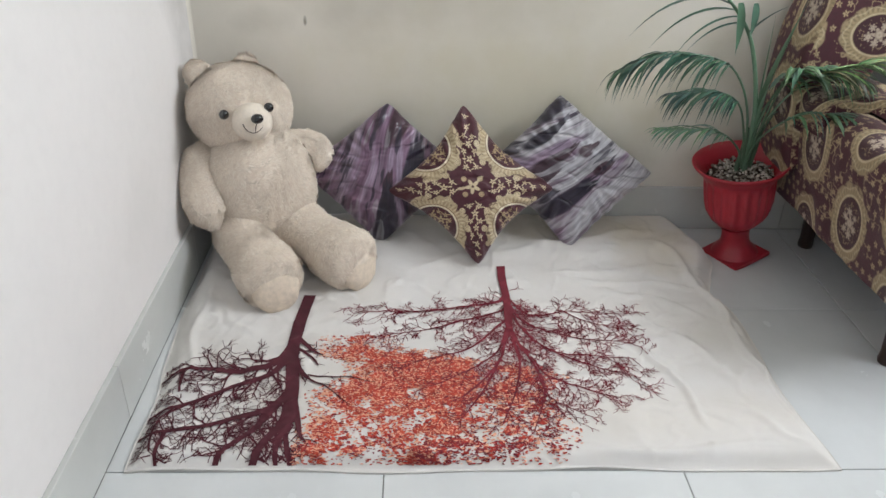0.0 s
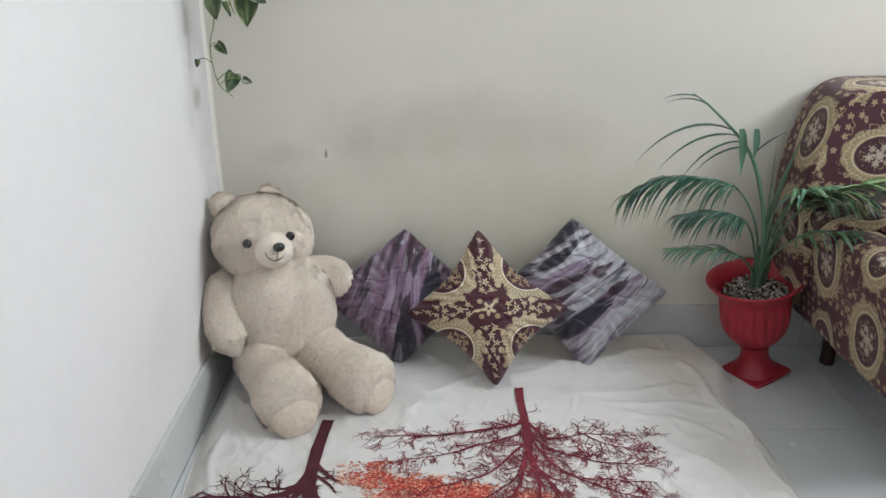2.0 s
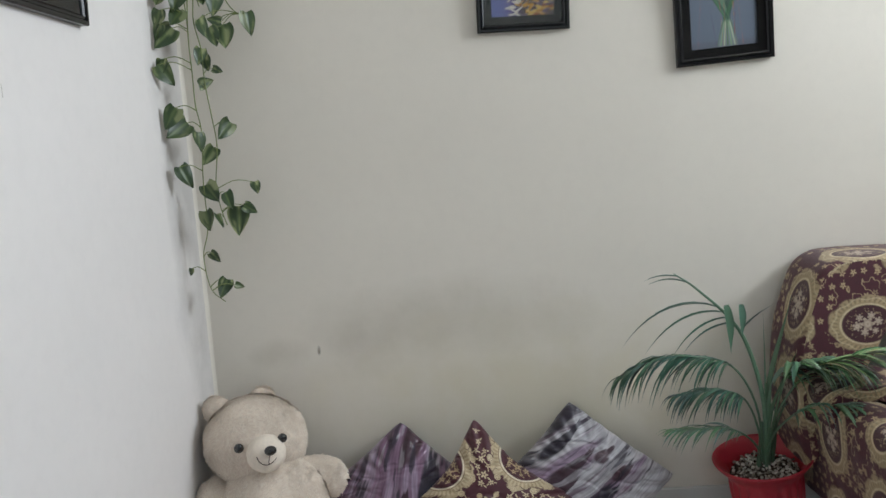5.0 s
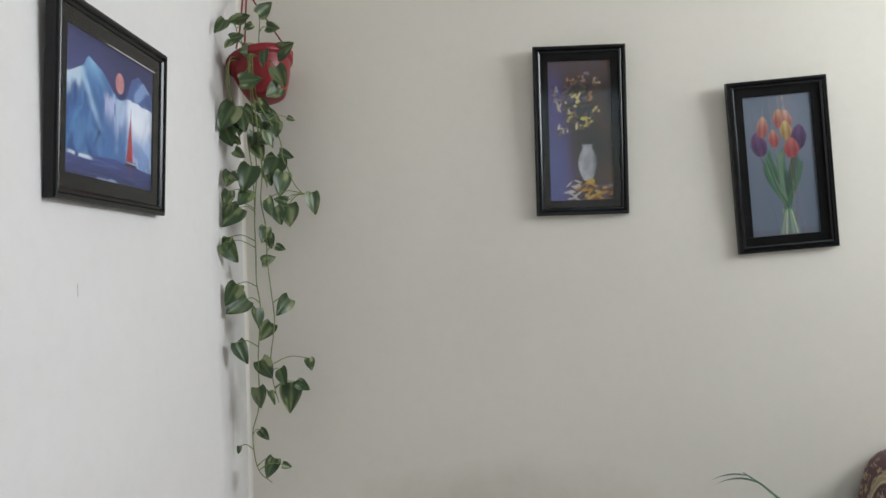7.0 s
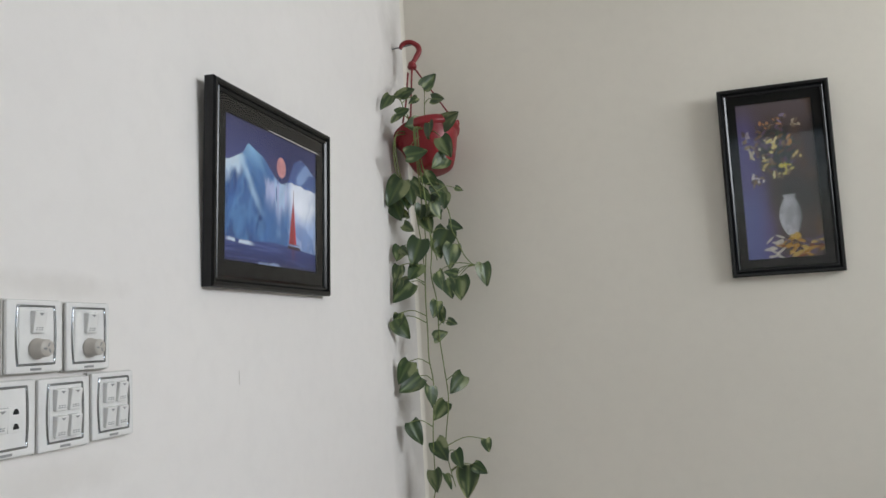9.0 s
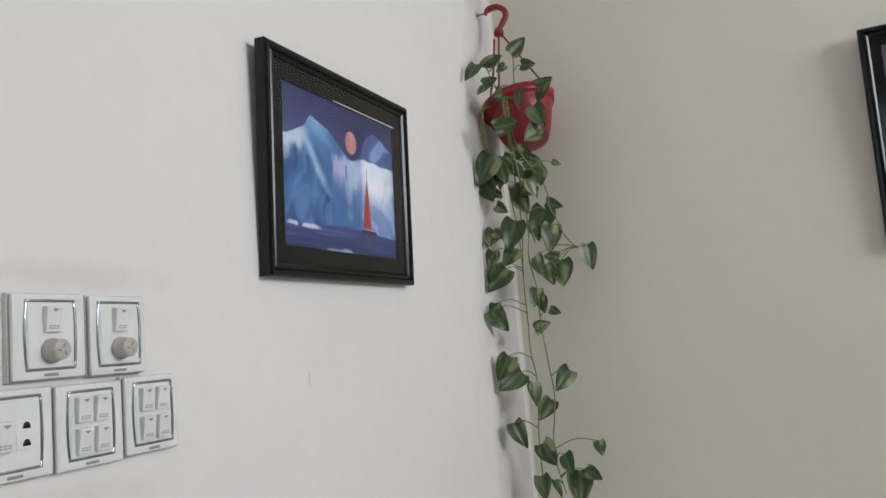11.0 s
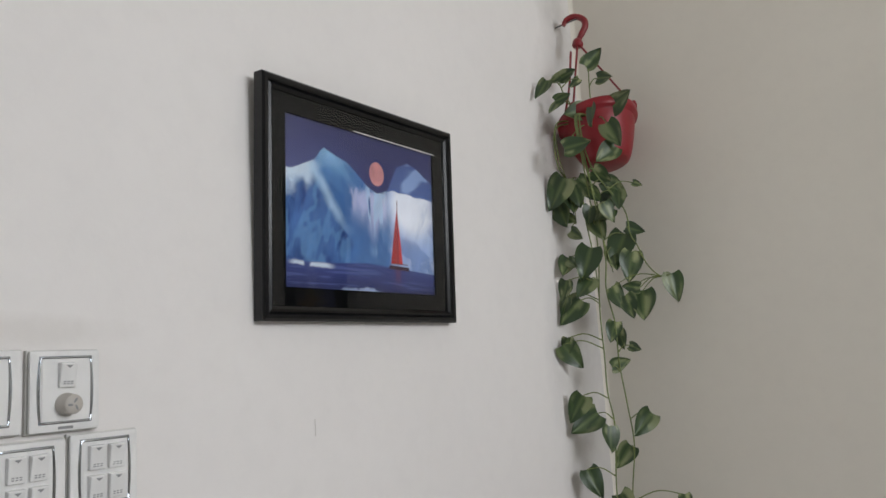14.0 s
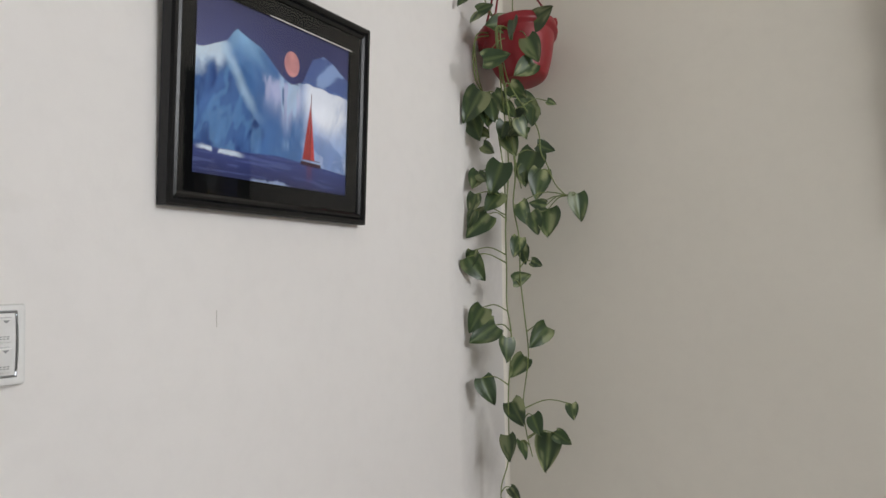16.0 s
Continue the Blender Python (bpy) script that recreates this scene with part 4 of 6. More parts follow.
def frond(ctrl, first, count, length, width, droop, tint, seed, out=(0, 0, 0), spread=0.9, r0=0.0038):
    """An arching stalk with leaflets in two rows along its outer part."""
    ctrl = [(C0[0] + (x - C0[0]) * (1.12 if x < C0[0] else 1.0), y, C0[2] + (z - C0[2]) * 1.18) for x, y, z in ctrl]
    r = random.Random(seed)
    pts = curve_points(ctrl, 40)
    v, f = tube(ctrl, [r0, r0 * 0.7, 0.0012], 24, 6)
    v = list(v)
    dye = [tuple(c * 0.9 for c in G_MID)] * len(v)
    for k in range(count):
        s = first + (1 - first) * (k + 0.5) / count
        i = min(38, int(s * 39))
        t = pts[i + 1] - pts[i]
        t /= np.linalg.norm(t)
        sd = np.cross(t, (0, 0, 1))
        sd /= np.linalg.norm(sd) + 1e-9
        size = math.sin(math.pi * (0.18 + 0.72 * (s - first) / (1 - first))) ** 0.7
        for q in (-1, 1):
            d = t * (0.75 + 0.5 * (s - first)) + sd * q * spread * r.uniform(0.7, 1.2) + np.array(out) + np.array((r.gauss(0, 0.1), r.gauss(0, 0.1), r.gauss(0.05, 0.12)))
            tt = tuple(c * r.uniform(0.75, 1.25) for c in tint)
            leaflet(pts[i], d, length * size * r.uniform(0.8, 1.15), width * r.uniform(0.8, 1.2), droop * r.uniform(0.7, 1.3), tt, v, f, dye)
    hang("frond", raw("frond", v, f, dye), M_PALM, palm)


C0 = (1.528, -0.172, 0.27)
# tall frond that arches over towards the bear, with few long blades
v, f = tube([C0, (1.52, -0.18, 0.45), (1.475, -0.19, 0.61), (1.42, -0.20, 0.70), (1.325, -0.215, 0.79), (1.27, -0.22, 0.83)], [0.007, 0.005, 0.0015], 30, 7)
v, dye = list(v), [G_MID] * len(v)
f = list(f)
for rt, dr, ln, wd, dp in (((1.32, -0.215, 0.795), (-1, -0.1, 0.55), 0.13, 0.012, 1.0), ((1.285, -0.22, 0.82), (-1, -0.05, 0.25), 0.10, 0.010, 0.7),
                           ((1.39, -0.205, 0.73), (-1, -0.15, 0.35), 0.30, 0.016, 1.5), ((1.405, -0.20, 0.715), (-1, -0.1, 0.15), 0.25, 0.014, 1.4),
                           ((1.42, -0.20, 0.70), (-1, -0.2, 0.0), 0.20, 0.012, 1.3), ((1.43, -0.20, 0.685), (-1, 0.1, -0.1), 0.16, 0.012, 1.2),
                           ((1.405, -0.205, 0.735), (0.10, -0.15, -1), 0.13, 0.034, 0.2), ((1.445, -0.205, 0.735), (0.05, -0.1, -1), 0.09, 0.026, 0.2),
                           ((1.45, -0.20, 0.66), (0.5, -0.4, 0.9), 0.12, 0.014, 0.6)):
    leaflet(rt, dr, ln, wd, dp, tuple(c * random.uniform(0.8, 1.1) for c in G_DARK), v, f, dye, 0.3, 10)
hang("frond", raw("frond", v, f, dye), M_PALM, palm, "tall sparse frond")
frond([C0, (1.50, -0.19, 0.42), (1.44, -0.22, 0.52), (1.36, -0.25, 0.56), (1.25, -0.26, 0.565), (1.16, -0.27, 0.53)], 0.44, 34, 0.17, 0.0080, 2.6, G_DARK, 2, (-0.5, 0, 0.0), 0.55)
frond([C0, (1.50, -0.19, 0.38), (1.45, -0.24, 0.46), (1.38, -0.27, 0.49), (1.28, -0.28, 0.485)], 0.48, 26, 0.13, 0.0078, 2.4, G_DARK, 3, (-0.5, 0, 0), 0.6)
frond([C0, (1.49, -0.20, 0.34), (1.42, -0.24, 0.39), (1.34, -0.26, 0.40), (1.27, -0.26, 0.40)], 0.38, 26, 0.10, 0.0058, 1.4, G_MID, 4, (-0.3, 0, 0.1), 0.7)
frond([C0, (1.54, -0.19, 0.42), (1.57, -0.23, 0.51), (1.63, -0.28, 0.545), (1.71, -0.33, 0.53)], 0.42, 30, 0.15, 0.009, 2.0, G_MID, 5, (0.3, 0, 0), 0.65)
frond([C0, (1.55, -0.19, 0.40), (1.60, -0.27, 0.52), (1.70, -0.38, 0.585), (1.80, -0.48, 0.605)], 0.42, 34, 0.17, 0.009, 1.3, G_LITE, 6, (0.35, 0, 0.05), 0.6)
frond([C0, (1.56, -0.16, 0.36), (1.60, -0.17, 0.44), (1.66, -0.20, 0.47)], 0.5, 9, 0.10, 0.013, 1.3, G_DARK, 7, (0.3, 0, 0), 0.6)
frond([C0, (1.54, -0.20, 0.36), (1.58, -0.30, 0.45), (1.64, -0.38, 0.475), (1.70, -0.45, 0.46)], 0.42, 22, 0.12, 0.008, 1.8, G_MID, 9, (0.2, 0, 0), 0.7)
frond([C0, (1.545, -0.20, 0.42), (1.555, -0.25, 0.52), (1.56, -0.30, 0.55)], 0.55, 9, 0.11, 0.015, 1.8, G_MID, 8, (0, -0.1, 0), 0.8)
for rt, dr, ln, wd in (((1.527, -0.17, 0.40), (-0.02, 0, 1), 0.31, 0.007), ((1.53, -0.172, 0.44), (0.24, 0.05, 1), 0.31, 0.020), ((1.535, -0.18, 0.42), (0.30, -0.2, 1), 0.22, 0.014), ((1.53, -0.172, 0.30), (0.02, -0.1, 1), 0.25, 0.022)):
    v, f, dye = [], [], []
    leaflet(rt, dr, ln, wd, 0.03, G_MID, v, f, dye, 0.5, 9)
    hang("spear_leaf", raw("spear_leaf", v, f, dye), M_PALM, palm, "unopened upright spear leaf")
for a, b in (((1.51, -0.17, 0.265), (1.515, -0.175, 0.40)), ((1.545, -0.165, 0.265), (1.555, -0.175, 0.41)), ((1.532, -0.175, 0.265), (1.528, -0.178, 0.45))):
    v, f = tube([a, tuple((p + q) / 2 + 0.003 for p, q in zip(a, b)), b], [0.008, 0.006, 0.004], 10, 8)
    hang("stalk", raw("stalk", v, f, [tuple(c * 0.6 for c in G_MID)] * len(v)), M_PALM, palm)


# ---- armchair under a brocade throw ----
def throw_pattern(s, t):
    """Wine ground with small blossoms, gold acanthus bands and oval medallions, in metres; s runs down the cloth."""
    col = np.empty(s.shape + (3,))
    col[:] = WINE
    H, W = 0.235, 0.205
    # small blossoms scattered over the ground
    cell = 0.030
    ci, cj = np.floor(s / cell), np.floor(t / cell)
    hx = np.sin(ci * 91.7 + cj * 37.3) * 4375.5
    hx = hx - np.floor(hx)
    fx, fy = s - (ci + 0.3 + 0.4 * hx) * cell, t - (cj + 0.7 - 0.4 * hx) * cell
    d, th = np.hypot(fx, fy), np.arctan2(fy, fx) + 6 * hx
    col = blend(col, GOLD, step(0.0015, -0.001, d - 0.0085 * (0.72 + 0.3 * np.cos(5 * th))) * step(0.001, 0.0025, d) * step(0.25, 0.3, hx))
    vine_w = np.abs(fbm(s * 42, t * 42, 4, 2) - 0.5)
    col = blend(col, GOLD, step(0.035, 0.015, vine_w) * step(0.45, 0.5, fbm(s * 20 + 5, t * 20, 6, 2)) * 0.8)
    row = np.floor(t / W)
    for dr in (-1, 0, 1):
        rr = row + dr
        base = np.floor(s / H - 0.5 * (rr % 2))
        for dk in (-1, 0, 1):
            cs = (base + dk + 0.5 + 0.5 * (rr % 2)) * H
            ct = (rr + 0.5) * W
            du, dv = s - cs, t - ct
            d = np.hypot(du / 0.068, dv / 0.050)
            th = np.arctan2(dv / 0.050, du / 0.068)
            lobes = 0.10 * np.abs(np.sin(th * 5)) + 0.30 * (fbm(s * 28, t * 28, 19, 2) - 0.5)
            ring = step(0.04, -0.04, d - (1.42 + lobes))
            tan = np.ones_like(col) * np.array(GOLD) * (0.78 + 0.22 * np.sin(th * 40 + 7 * d) * step(1.12, 1.2, d) * step(1.45, 1.35, d))[..., None]
            tan = blend(tan, lin("604433"), step(0.05, 0.02, np.abs(fbm(s * 46, t * 46, 16, 2) - 0.5)) * step(1.3, 1.42, d) * 0.8)
            tan = blend(tan, CREAM, step(0.05, 0.0, np.abs(d - 1.32 - 0.06 * np.cos(th * 10))) * 0.8)
            col = col * (1 - ring[..., None]) + tan * ring[..., None]
            col = blend(col, CREAM, step(0.06, 0.02, np.abs(d - 1.04)))
            ins = step(0.02, -0.02, d - 0.98)
            med = np.empty_like(col)
            med[:] = lin("401521")
            # a bouquet: a large bloom, smaller ones round it, leaves outside
            bl = np.zeros_like(d)
            for x, y, r in ((0.0, 0.0, 0.019), (0.028, 0.006, 0.012), (-0.027, -0.005, 0.013), (0.010, 0.021, 0.011), (-0.008, -0.021, 0.011), (0.020, -0.018, 0.009), (-0.021, 0.017, 0.010)):
                q, a = np.hypot(du - x, dv - y), np.arctan2(dv - y, du - x)
                bl = np.maximum(bl, step(0.0015, -0.0015, q - r * (0.8 + 0.2 * np.cos(6 * a + x * 400))) * (0.55 + 0.45 * np.abs(np.sin(q / r * 5.5))))
            med = blend(med, lin("cdbba6"), bl * 0.9)
            fl = fbm(s * 90, t * 90, 9, 2)
            med = blend(med, GOLD, step(0.05, 0.02, np.abs(fl - 0.5)) * step(0.55, 0.62, d) * step(0.86, 0.8, d) * 0.7)
            col = col * (1 - ins[..., None]) + med * ins[..., None]
    return col * (0.78 + 0.28 * fbm(s * 150, t * 150, 2, 2))[..., None]


def draped(name, outline, sweep, parent, label, offs=(0, 0), crease=0.006, seed=1, close=True):
    """A cloth-covered form: an outline (list of 2D points in x and z) swept along y, with soft creases and the throw's pattern."""
    PN = 340
    prof = curve_points([(a, b, 0) for a, b in outline], PN)[:, :2]
    ln = np.concatenate([[0], np.cumsum(np.linalg.norm(np.diff(prof, axis=0), axis=1))])
    y0, y1, lean = sweep
    ny = int(max(70, (y1 - y0) / 0.0030))
    ys = np.linspace(y0, y1, ny)
    S, Y = np.meshgrid(ln, ys, indexing="ij")
    X = np.repeat(prof[:, :1], ny, 1)
    Z = np.repeat(prof[:, 1:], ny, 1)
    end = np.minimum(np.abs(Y - y0), np.abs(Y - y1))
    rnd_end = 0.03 * (1 - np.sqrt(np.clip(1 - (1 - np.clip(end / 0.03, 0, 1)) ** 2, 0, 1)))
    cx, cz = prof[:, 0].mean(), prof[:, 1].mean()
    X = X + (cx - X) * rnd_end * 2.0
    Z = Z + np.where(Z > cz, (cz - Z), 0) * rnd_end * 2.0
    w = (fbm(S * 7, Y * 7, seed, 3) - 0.5) * 2 * crease
    X = X + w
    Z = Z + w * 0.4
    P = np.stack([X, Y + lean * (Z - 0.3), Z], -1)
    dye = throw_pattern(S + offs[0], Y + offs[1] + 5)
    f = grid_faces(PN, ny)
    o = PN * ny
    verts, cols = [P.reshape(-1, 3)], [dye.reshape(-1, 3)]
    for j in (0, ny - 1):
        m = np.array((cx, ys[j] + lean * (cz - 0.3), cz))
        rings = 90
        base = P[:, j]
        cap = np.array([m + (base - m) * k / rings for k in range(rings, -1, -1)])
        cd = throw_pattern(cap[..., 0] + offs[0] + 0.06, cap[..., 2] + offs[1] + 0.03)
        verts.append(cap.reshape(-1, 3))
        cols.append(cd.reshape(-1, 3))
        f += grid_faces(rings + 1, PN, o, False, j == 0)
        o += (rings + 1) * PN
    return hang(name, raw(name, np.vstack(verts), f, np.vstack(cols)), M_THROW, parent, label)


M_THROW = painted("throw_brocade", 0.6, 0.4, 500.0, 0.15, grain=0.15)
chair = thing("armchair", pose(2.0, -0.4, 0), "armchair on dark wooden legs under a wine and gold brocade throw", "armchair")
draped("backrest", [(1.600, 0.30), (1.588, 0.42), (1.582, 0.52), (1.592, 0.62), (1.620, 0.72), (1.652, 0.798), (1.70, 0.834), (1.77, 0.842), (1.90, 0.842), (2.15, 0.842), (2.25, 0.80), (2.29, 0.6), (2.29, 0.3)],
       (-0.26, -0.07, 0.10), chair, "", (0.05, 0.02), 0.006, 3)
draped("arm", [(1.652, 0.205), (1.645, 0.25), (1.638, 0.32), (1.630, 0.38), (1.622, 0.44), (1.628, 0.485), (1.655, 0.508), (1.70, 0.512), (1.745, 0.50), (1.765, 0.46), (1.770, 0.38)],
       (-0.80, -0.10, 0.0), chair, "", (0.02, 0.155), 0.007, 5)
draped("seat", [(1.73, 0.26), (1.735, 0.38), (1.75, 0.44), (1.85, 0.47), (2.0, 0.475), (2.15, 0.47), (2.20, 0.44), (2.22, 0.30), (2.22, 0.24)],
       (-0.78, -0.10, 0.0), chair, "", (0.10, 0.0), 0.005, 7)
# the throw sags between backrest and arm
draped("throw_fold", [(1.612, 0.44), (1.608, 0.49), (1.62, 0.525), (1.66, 0.542), (1.74, 0.548), (1.82, 0.54), (1.87, 0.51), (1.88, 0.45)], (-0.36, -0.18, 0.0), chair, "bunched fold of the throw", (0.12, 0.1), 0.012, 9)
for x, y in ((1.80, -0.12), (1.752, -0.685), (2.18, -0.12), (2.18, -0.68)):
    v, f = lathe([(0.0, 0.0), (0.020, 0.0), (0.022, 0.008), (0.020, 0.03), (0.024, 0.09), (0.030, 0.15), (0.034, 0.20), (0.034, 0.26), (0.0, 0.27)], 20)
    hang("leg", raw("leg", [(p[0] + x, p[1] + y, p[2]) for p in v], f), M_WOOD, chair, "dark turned wooden leg")
box_part("seat_rail", (1.75, -0.74, 0.21), (2.20, -0.12, 0.262), M_WOOD, chair, 0.004)

v, f = lathe([(0.0, 0.004), (0.075, 0.004), (0.082, 0.010), (0.10, 0.12), (0.106, 0.124), (0.106, 0.130), (0.099, 0.130), (0.094, 0.118), (0.076, 0.014), (0.0, 0.012)], 40)
tub = hang("plastic_tub", raw("plastic_tub", v, f), M_BLUE)
tub.matrix_basis = pose(2.0, -0.12, 0)
tagged(tub, "dark blue plastic tub on the floor beneath the armchair", "tub")


# ---- framed pictures ----
def art(nu, nv, paint):
    u, v = np.meshgrid(np.linspace(0, 1, nu), np.linspace(0, 1, nv), indexing="ij")
    return paint(u, v)


def iceberg_art(u, v):
    """A red sail before blue icebergs under a pink moon."""
    c = np.empty(u.shape + (3,))
    c[:] = lin("34386a")
    c = blend(c, lin("5c6296"), step(0.0, 0.35, v) * step(0.75, 0.1, u) * 0.75)
    c = blend(c, lin("474b7c"), step(0.4, 0.6, fbm(u * 5, v * 5, 2)) * 0.4)
    fine = fbm(u * 55, v * 24, 4, 3)
    rag = 0.035 * (fbm(u * 26, v * 3, 4, 4) - 0.5)
    moon = step(1.0, 0.92, np.hypot((u - 0.576) / 0.053, (v - 0.240) / 0.080))
    c = c * (1 - moon[..., None]) + (np.array(lin("dc9a98")) * (0.72 + 0.5 * fbm(u * 26, v * 20, 5))[..., None]) * moon[..., None]
    # translucent dome behind, on the far side
    far = np.interp(u, [0.60, 0.66, 0.72, 0.80, 0.86, 0.93, 1.0], [0.40, 0.30, 0.155, 0.115, 0.125, 0.18, 0.22]) + rag * 0.5
    m = step(0.0, 0.012, v - far) * step(0.60, 0.62, u)
    dome = blend(np.ones_like(c) * np.array(lin("5168a0")), lin("93acd4"), step(0.42, 0.62, fbm(u * 9 + v * 6, v * 11, 12, 4)))
    c = c * (1 - m[..., None]) + dome * m[..., None]
    # tall peak with a smooth lit flank
    top = np.interp(u, [0, 0.06, 0.12, 0.18, 0.215, 0.24, 0.27, 0.32, 0.377, 0.44, 0.513, 0.576, 0.63, 0.69, 1.0],
                    [0.32, 0.305, 0.275, 0.235, 0.175, 0.148, 0.165, 0.185, 0.205, 0.262, 0.325, 0.36, 0.335, 0.32, 0.34]) + rag * 0.5
    berg = step(0.0, 0.010, v - top)
    grain = fbm(u * 15 + v * 5, v * 5, 7, 5)
    ice = np.empty_like(c)
    ice[:] = lin("5c88bb")
    ice = blend(ice, lin("8fbcdb"), step(0.16, 0.0, v - top) * step(0.17, 0.24, u) * step(0.50, 0.34, u))
    ice = blend(ice, lin("3f6fa9"), step(0.40, 0.60, fbm(u * 10 - v * 6, v * 4, 11, 4)) * 0.7)
    # dark cliff in front, with a snow cap
    line = 0.165 + 0.20 * np.clip((v - 0.27) / 0.37, 0, 1.2) ** 1.3 + 0.03 * (fbm(u * 3, v * 13, 31, 4) - 0.5)
    cliff = step(0.012, -0.006, u - line)
    face = blend(np.ones_like(c) * np.array(lin("4a74ad")), lin("2a4b85"), step(0.38, 0.62, fbm(u * 13 + v * 2, v * 3.2, 21, 5)))
    face = blend(face, lin("6f9fca"), step(0.80, 0.97, 1 - 2 * np.abs(fbm(u * 11 + v * 3, v * 4, 17, 4) - 0.5)) * 0.55)
    ice = ice * (1 - cliff[..., None]) + face * cliff[..., None]
    cap = step(0.16, 0.05, v - top + 0.14 * (fbm(u * 19, v * 15, 33, 4) - 0.5)) * step(0.20, 0.14, u)
    ice = blend(ice, lin("dbeaf4"), cap * 0.9)
    ice = blend(ice, lin("c6e0ee"), step(0.05, 0.0, np.abs(u - line - 0.02 - 0.03 * (fbm(u * 22, v * 14, 35, 4) - 0.5))) * step(0.23, 0.27, v) * step(0.68, 0.50, v) * 0.7)
    # lilac block in the middle, over blue cliffs
    block = step(0.385, 0.42, u + 0.05 * (fine - 0.5)) * step(0.335, 0.40, v + 0.05 * (fine - 0.5)) * step(0.66, 0.62, u)
    ice = blend(ice, lin("c3c6e2"), block * step(0.66, 0.44, v + 0.30 * (fbm(u * 20, v * 3, 41, 4) - 0.5)) * 0.95)
    ice = blend(ice, lin("4a7ab4"), block * step(0.46, 0.60, v + 0.22 * (fbm(u * 17, v * 2, 43, 4) - 0.5)) * step(0.54, 0.46, u) * 0.8)
    ice = blend(ice, lin("b9d4ea"), step(0.48, 0.52, u) * step(0.50, 0.62, fbm(u * 24, v * 3, 45, 4)) * step(0.80, 0.7, v) * 0.8)
    ice = blend(ice, lin("3a5c93"), step(0.012, 0.0, np.abs(u - 0.525 + 0.02 * (grain - 0.5))) * step(0.38, 0.42, v) * step(0.54, 0.47, v))
    # bright glow on the last berg
    near = step(0.64, 0.69, u + 0.03 * (fine - 0.5))
    ice = blend(ice, lin("a9bee0"), near * 0.9)
    ice = blend(ice, lin("5f7fb8"), near * step(0.45, 0.62, fbm(u * 12 - v * 9, v * 7, 51, 4)) * 0.55)
    glow = np.exp(-(np.hypot((u - 0.84) / 0.17, (v - 0.40) / 0.20)) ** 4 * 0.8)
    ice = blend(ice, lin("eef1f8"), np.clip(glow * 1.3, 0, 1) * (0.70 + 0.30 * step(0.3, 0.5, grain)))
    ice = ice * (0.80 + 0.40 * grain)[..., None]
    c = c * (1 - berg[..., None]) + ice * berg[..., None]
    c = blend(c, lin("3b4074"), step(1.0, 0.5, np.hypot((u - 0.565) / 0.075, (v - 0.338 - 0.25 * (u - 0.565)) / 0.018)) * 0.95)
    # water, floes and the boat
    sea = step(0.0, 0.012, v - np.interp(u, [0, 0.3, 0.5, 1.0], [0.835, 0.825, 0.808, 0.845]))
    wat = blend(np.ones_like(c) * np.array(lin("3d4a86")), lin("272c5c"), step(0.84, 1.0, v) * 0.8)
    wat = blend(wat, lin("6b79b0"), step(0.5, 0.7, fbm(u * 6, v * 70, 6)) * 0.5)
    wat = blend(wat, lin("7d4360"), step(0.035, 0.0, np.abs(u - 0.715)) * step(0.98, 0.86, v) * 0.65)
    c = c * (1 - sea[..., None]) + wat * sea[..., None]
    tops = fbm(u * 32, v * 8, 3, 3)
    c = blend(c, lin("e2ecf4"), step(0.02, 0.006, np.abs(v - 0.850 - 0.05 * (u - 0.16) + 0.02 * (tops - 0.5))) * step(0.02, 0.07, u) * step(0.31, 0.24, u) * step(0.35, 0.5, tops))
    c = blend(c, lin("33508c"), step(0.02, 0.0, np.abs(v - 0.826)) * step(0.22, 0.02, u) * 0.7)
    c = blend(c, lin("a9bbdd"), step(0.0, 0.02, v - 0.985 + 0.06 * tops * step(0.30, 0.40, u) * step(0.62, 0.50, u)) * step(0.31, 0.34, u) * step(0.62, 0.58, u))
    c = blend(c, lin("c5d2ea"), step(0.5, 0.62, fbm(u * 14, v * 14, 9)) * step(0.76, 0.82, u) * step(0.72, 0.78, v) * step(0.85, 0.83, v) * 0.8)
    w = np.clip((v - 0.43) / 0.37, 0, 1)
    sail = step(0.0, 0.010, 0.046 * w ** 0.9 + 0.002 - np.abs(u - 0.714 + 0.006 * w)) * step(0.425, 0.435, v) * step(0.805, 0.798, v)
    c = c * (1 - sail[..., None]) + np.array(lin("c4403c")) * (0.82 + 0.35 * step(0.70, 0.73, u))[..., None] * sail[..., None]
    c = blend(c, lin("6a2a34"), step(0.004, 0.001, np.abs(u - 0.717)) * step(0.37, 0.40, v) * step(0.82, 0.80, v))
    c = blend(c, lin("43222c"), step(0.016, 0.008, np.abs(v - 0.826 - 0.04 * (u - 0.72))) * step(0.078, 0.066, np.abs(u - 0.725)))
    c = blend(c, lin("7a4a48"), step(0.004, 0.001, np.abs(v - 0.800)) * step(0.06, 0.05, np.abs(u - 0.735)))
    return c


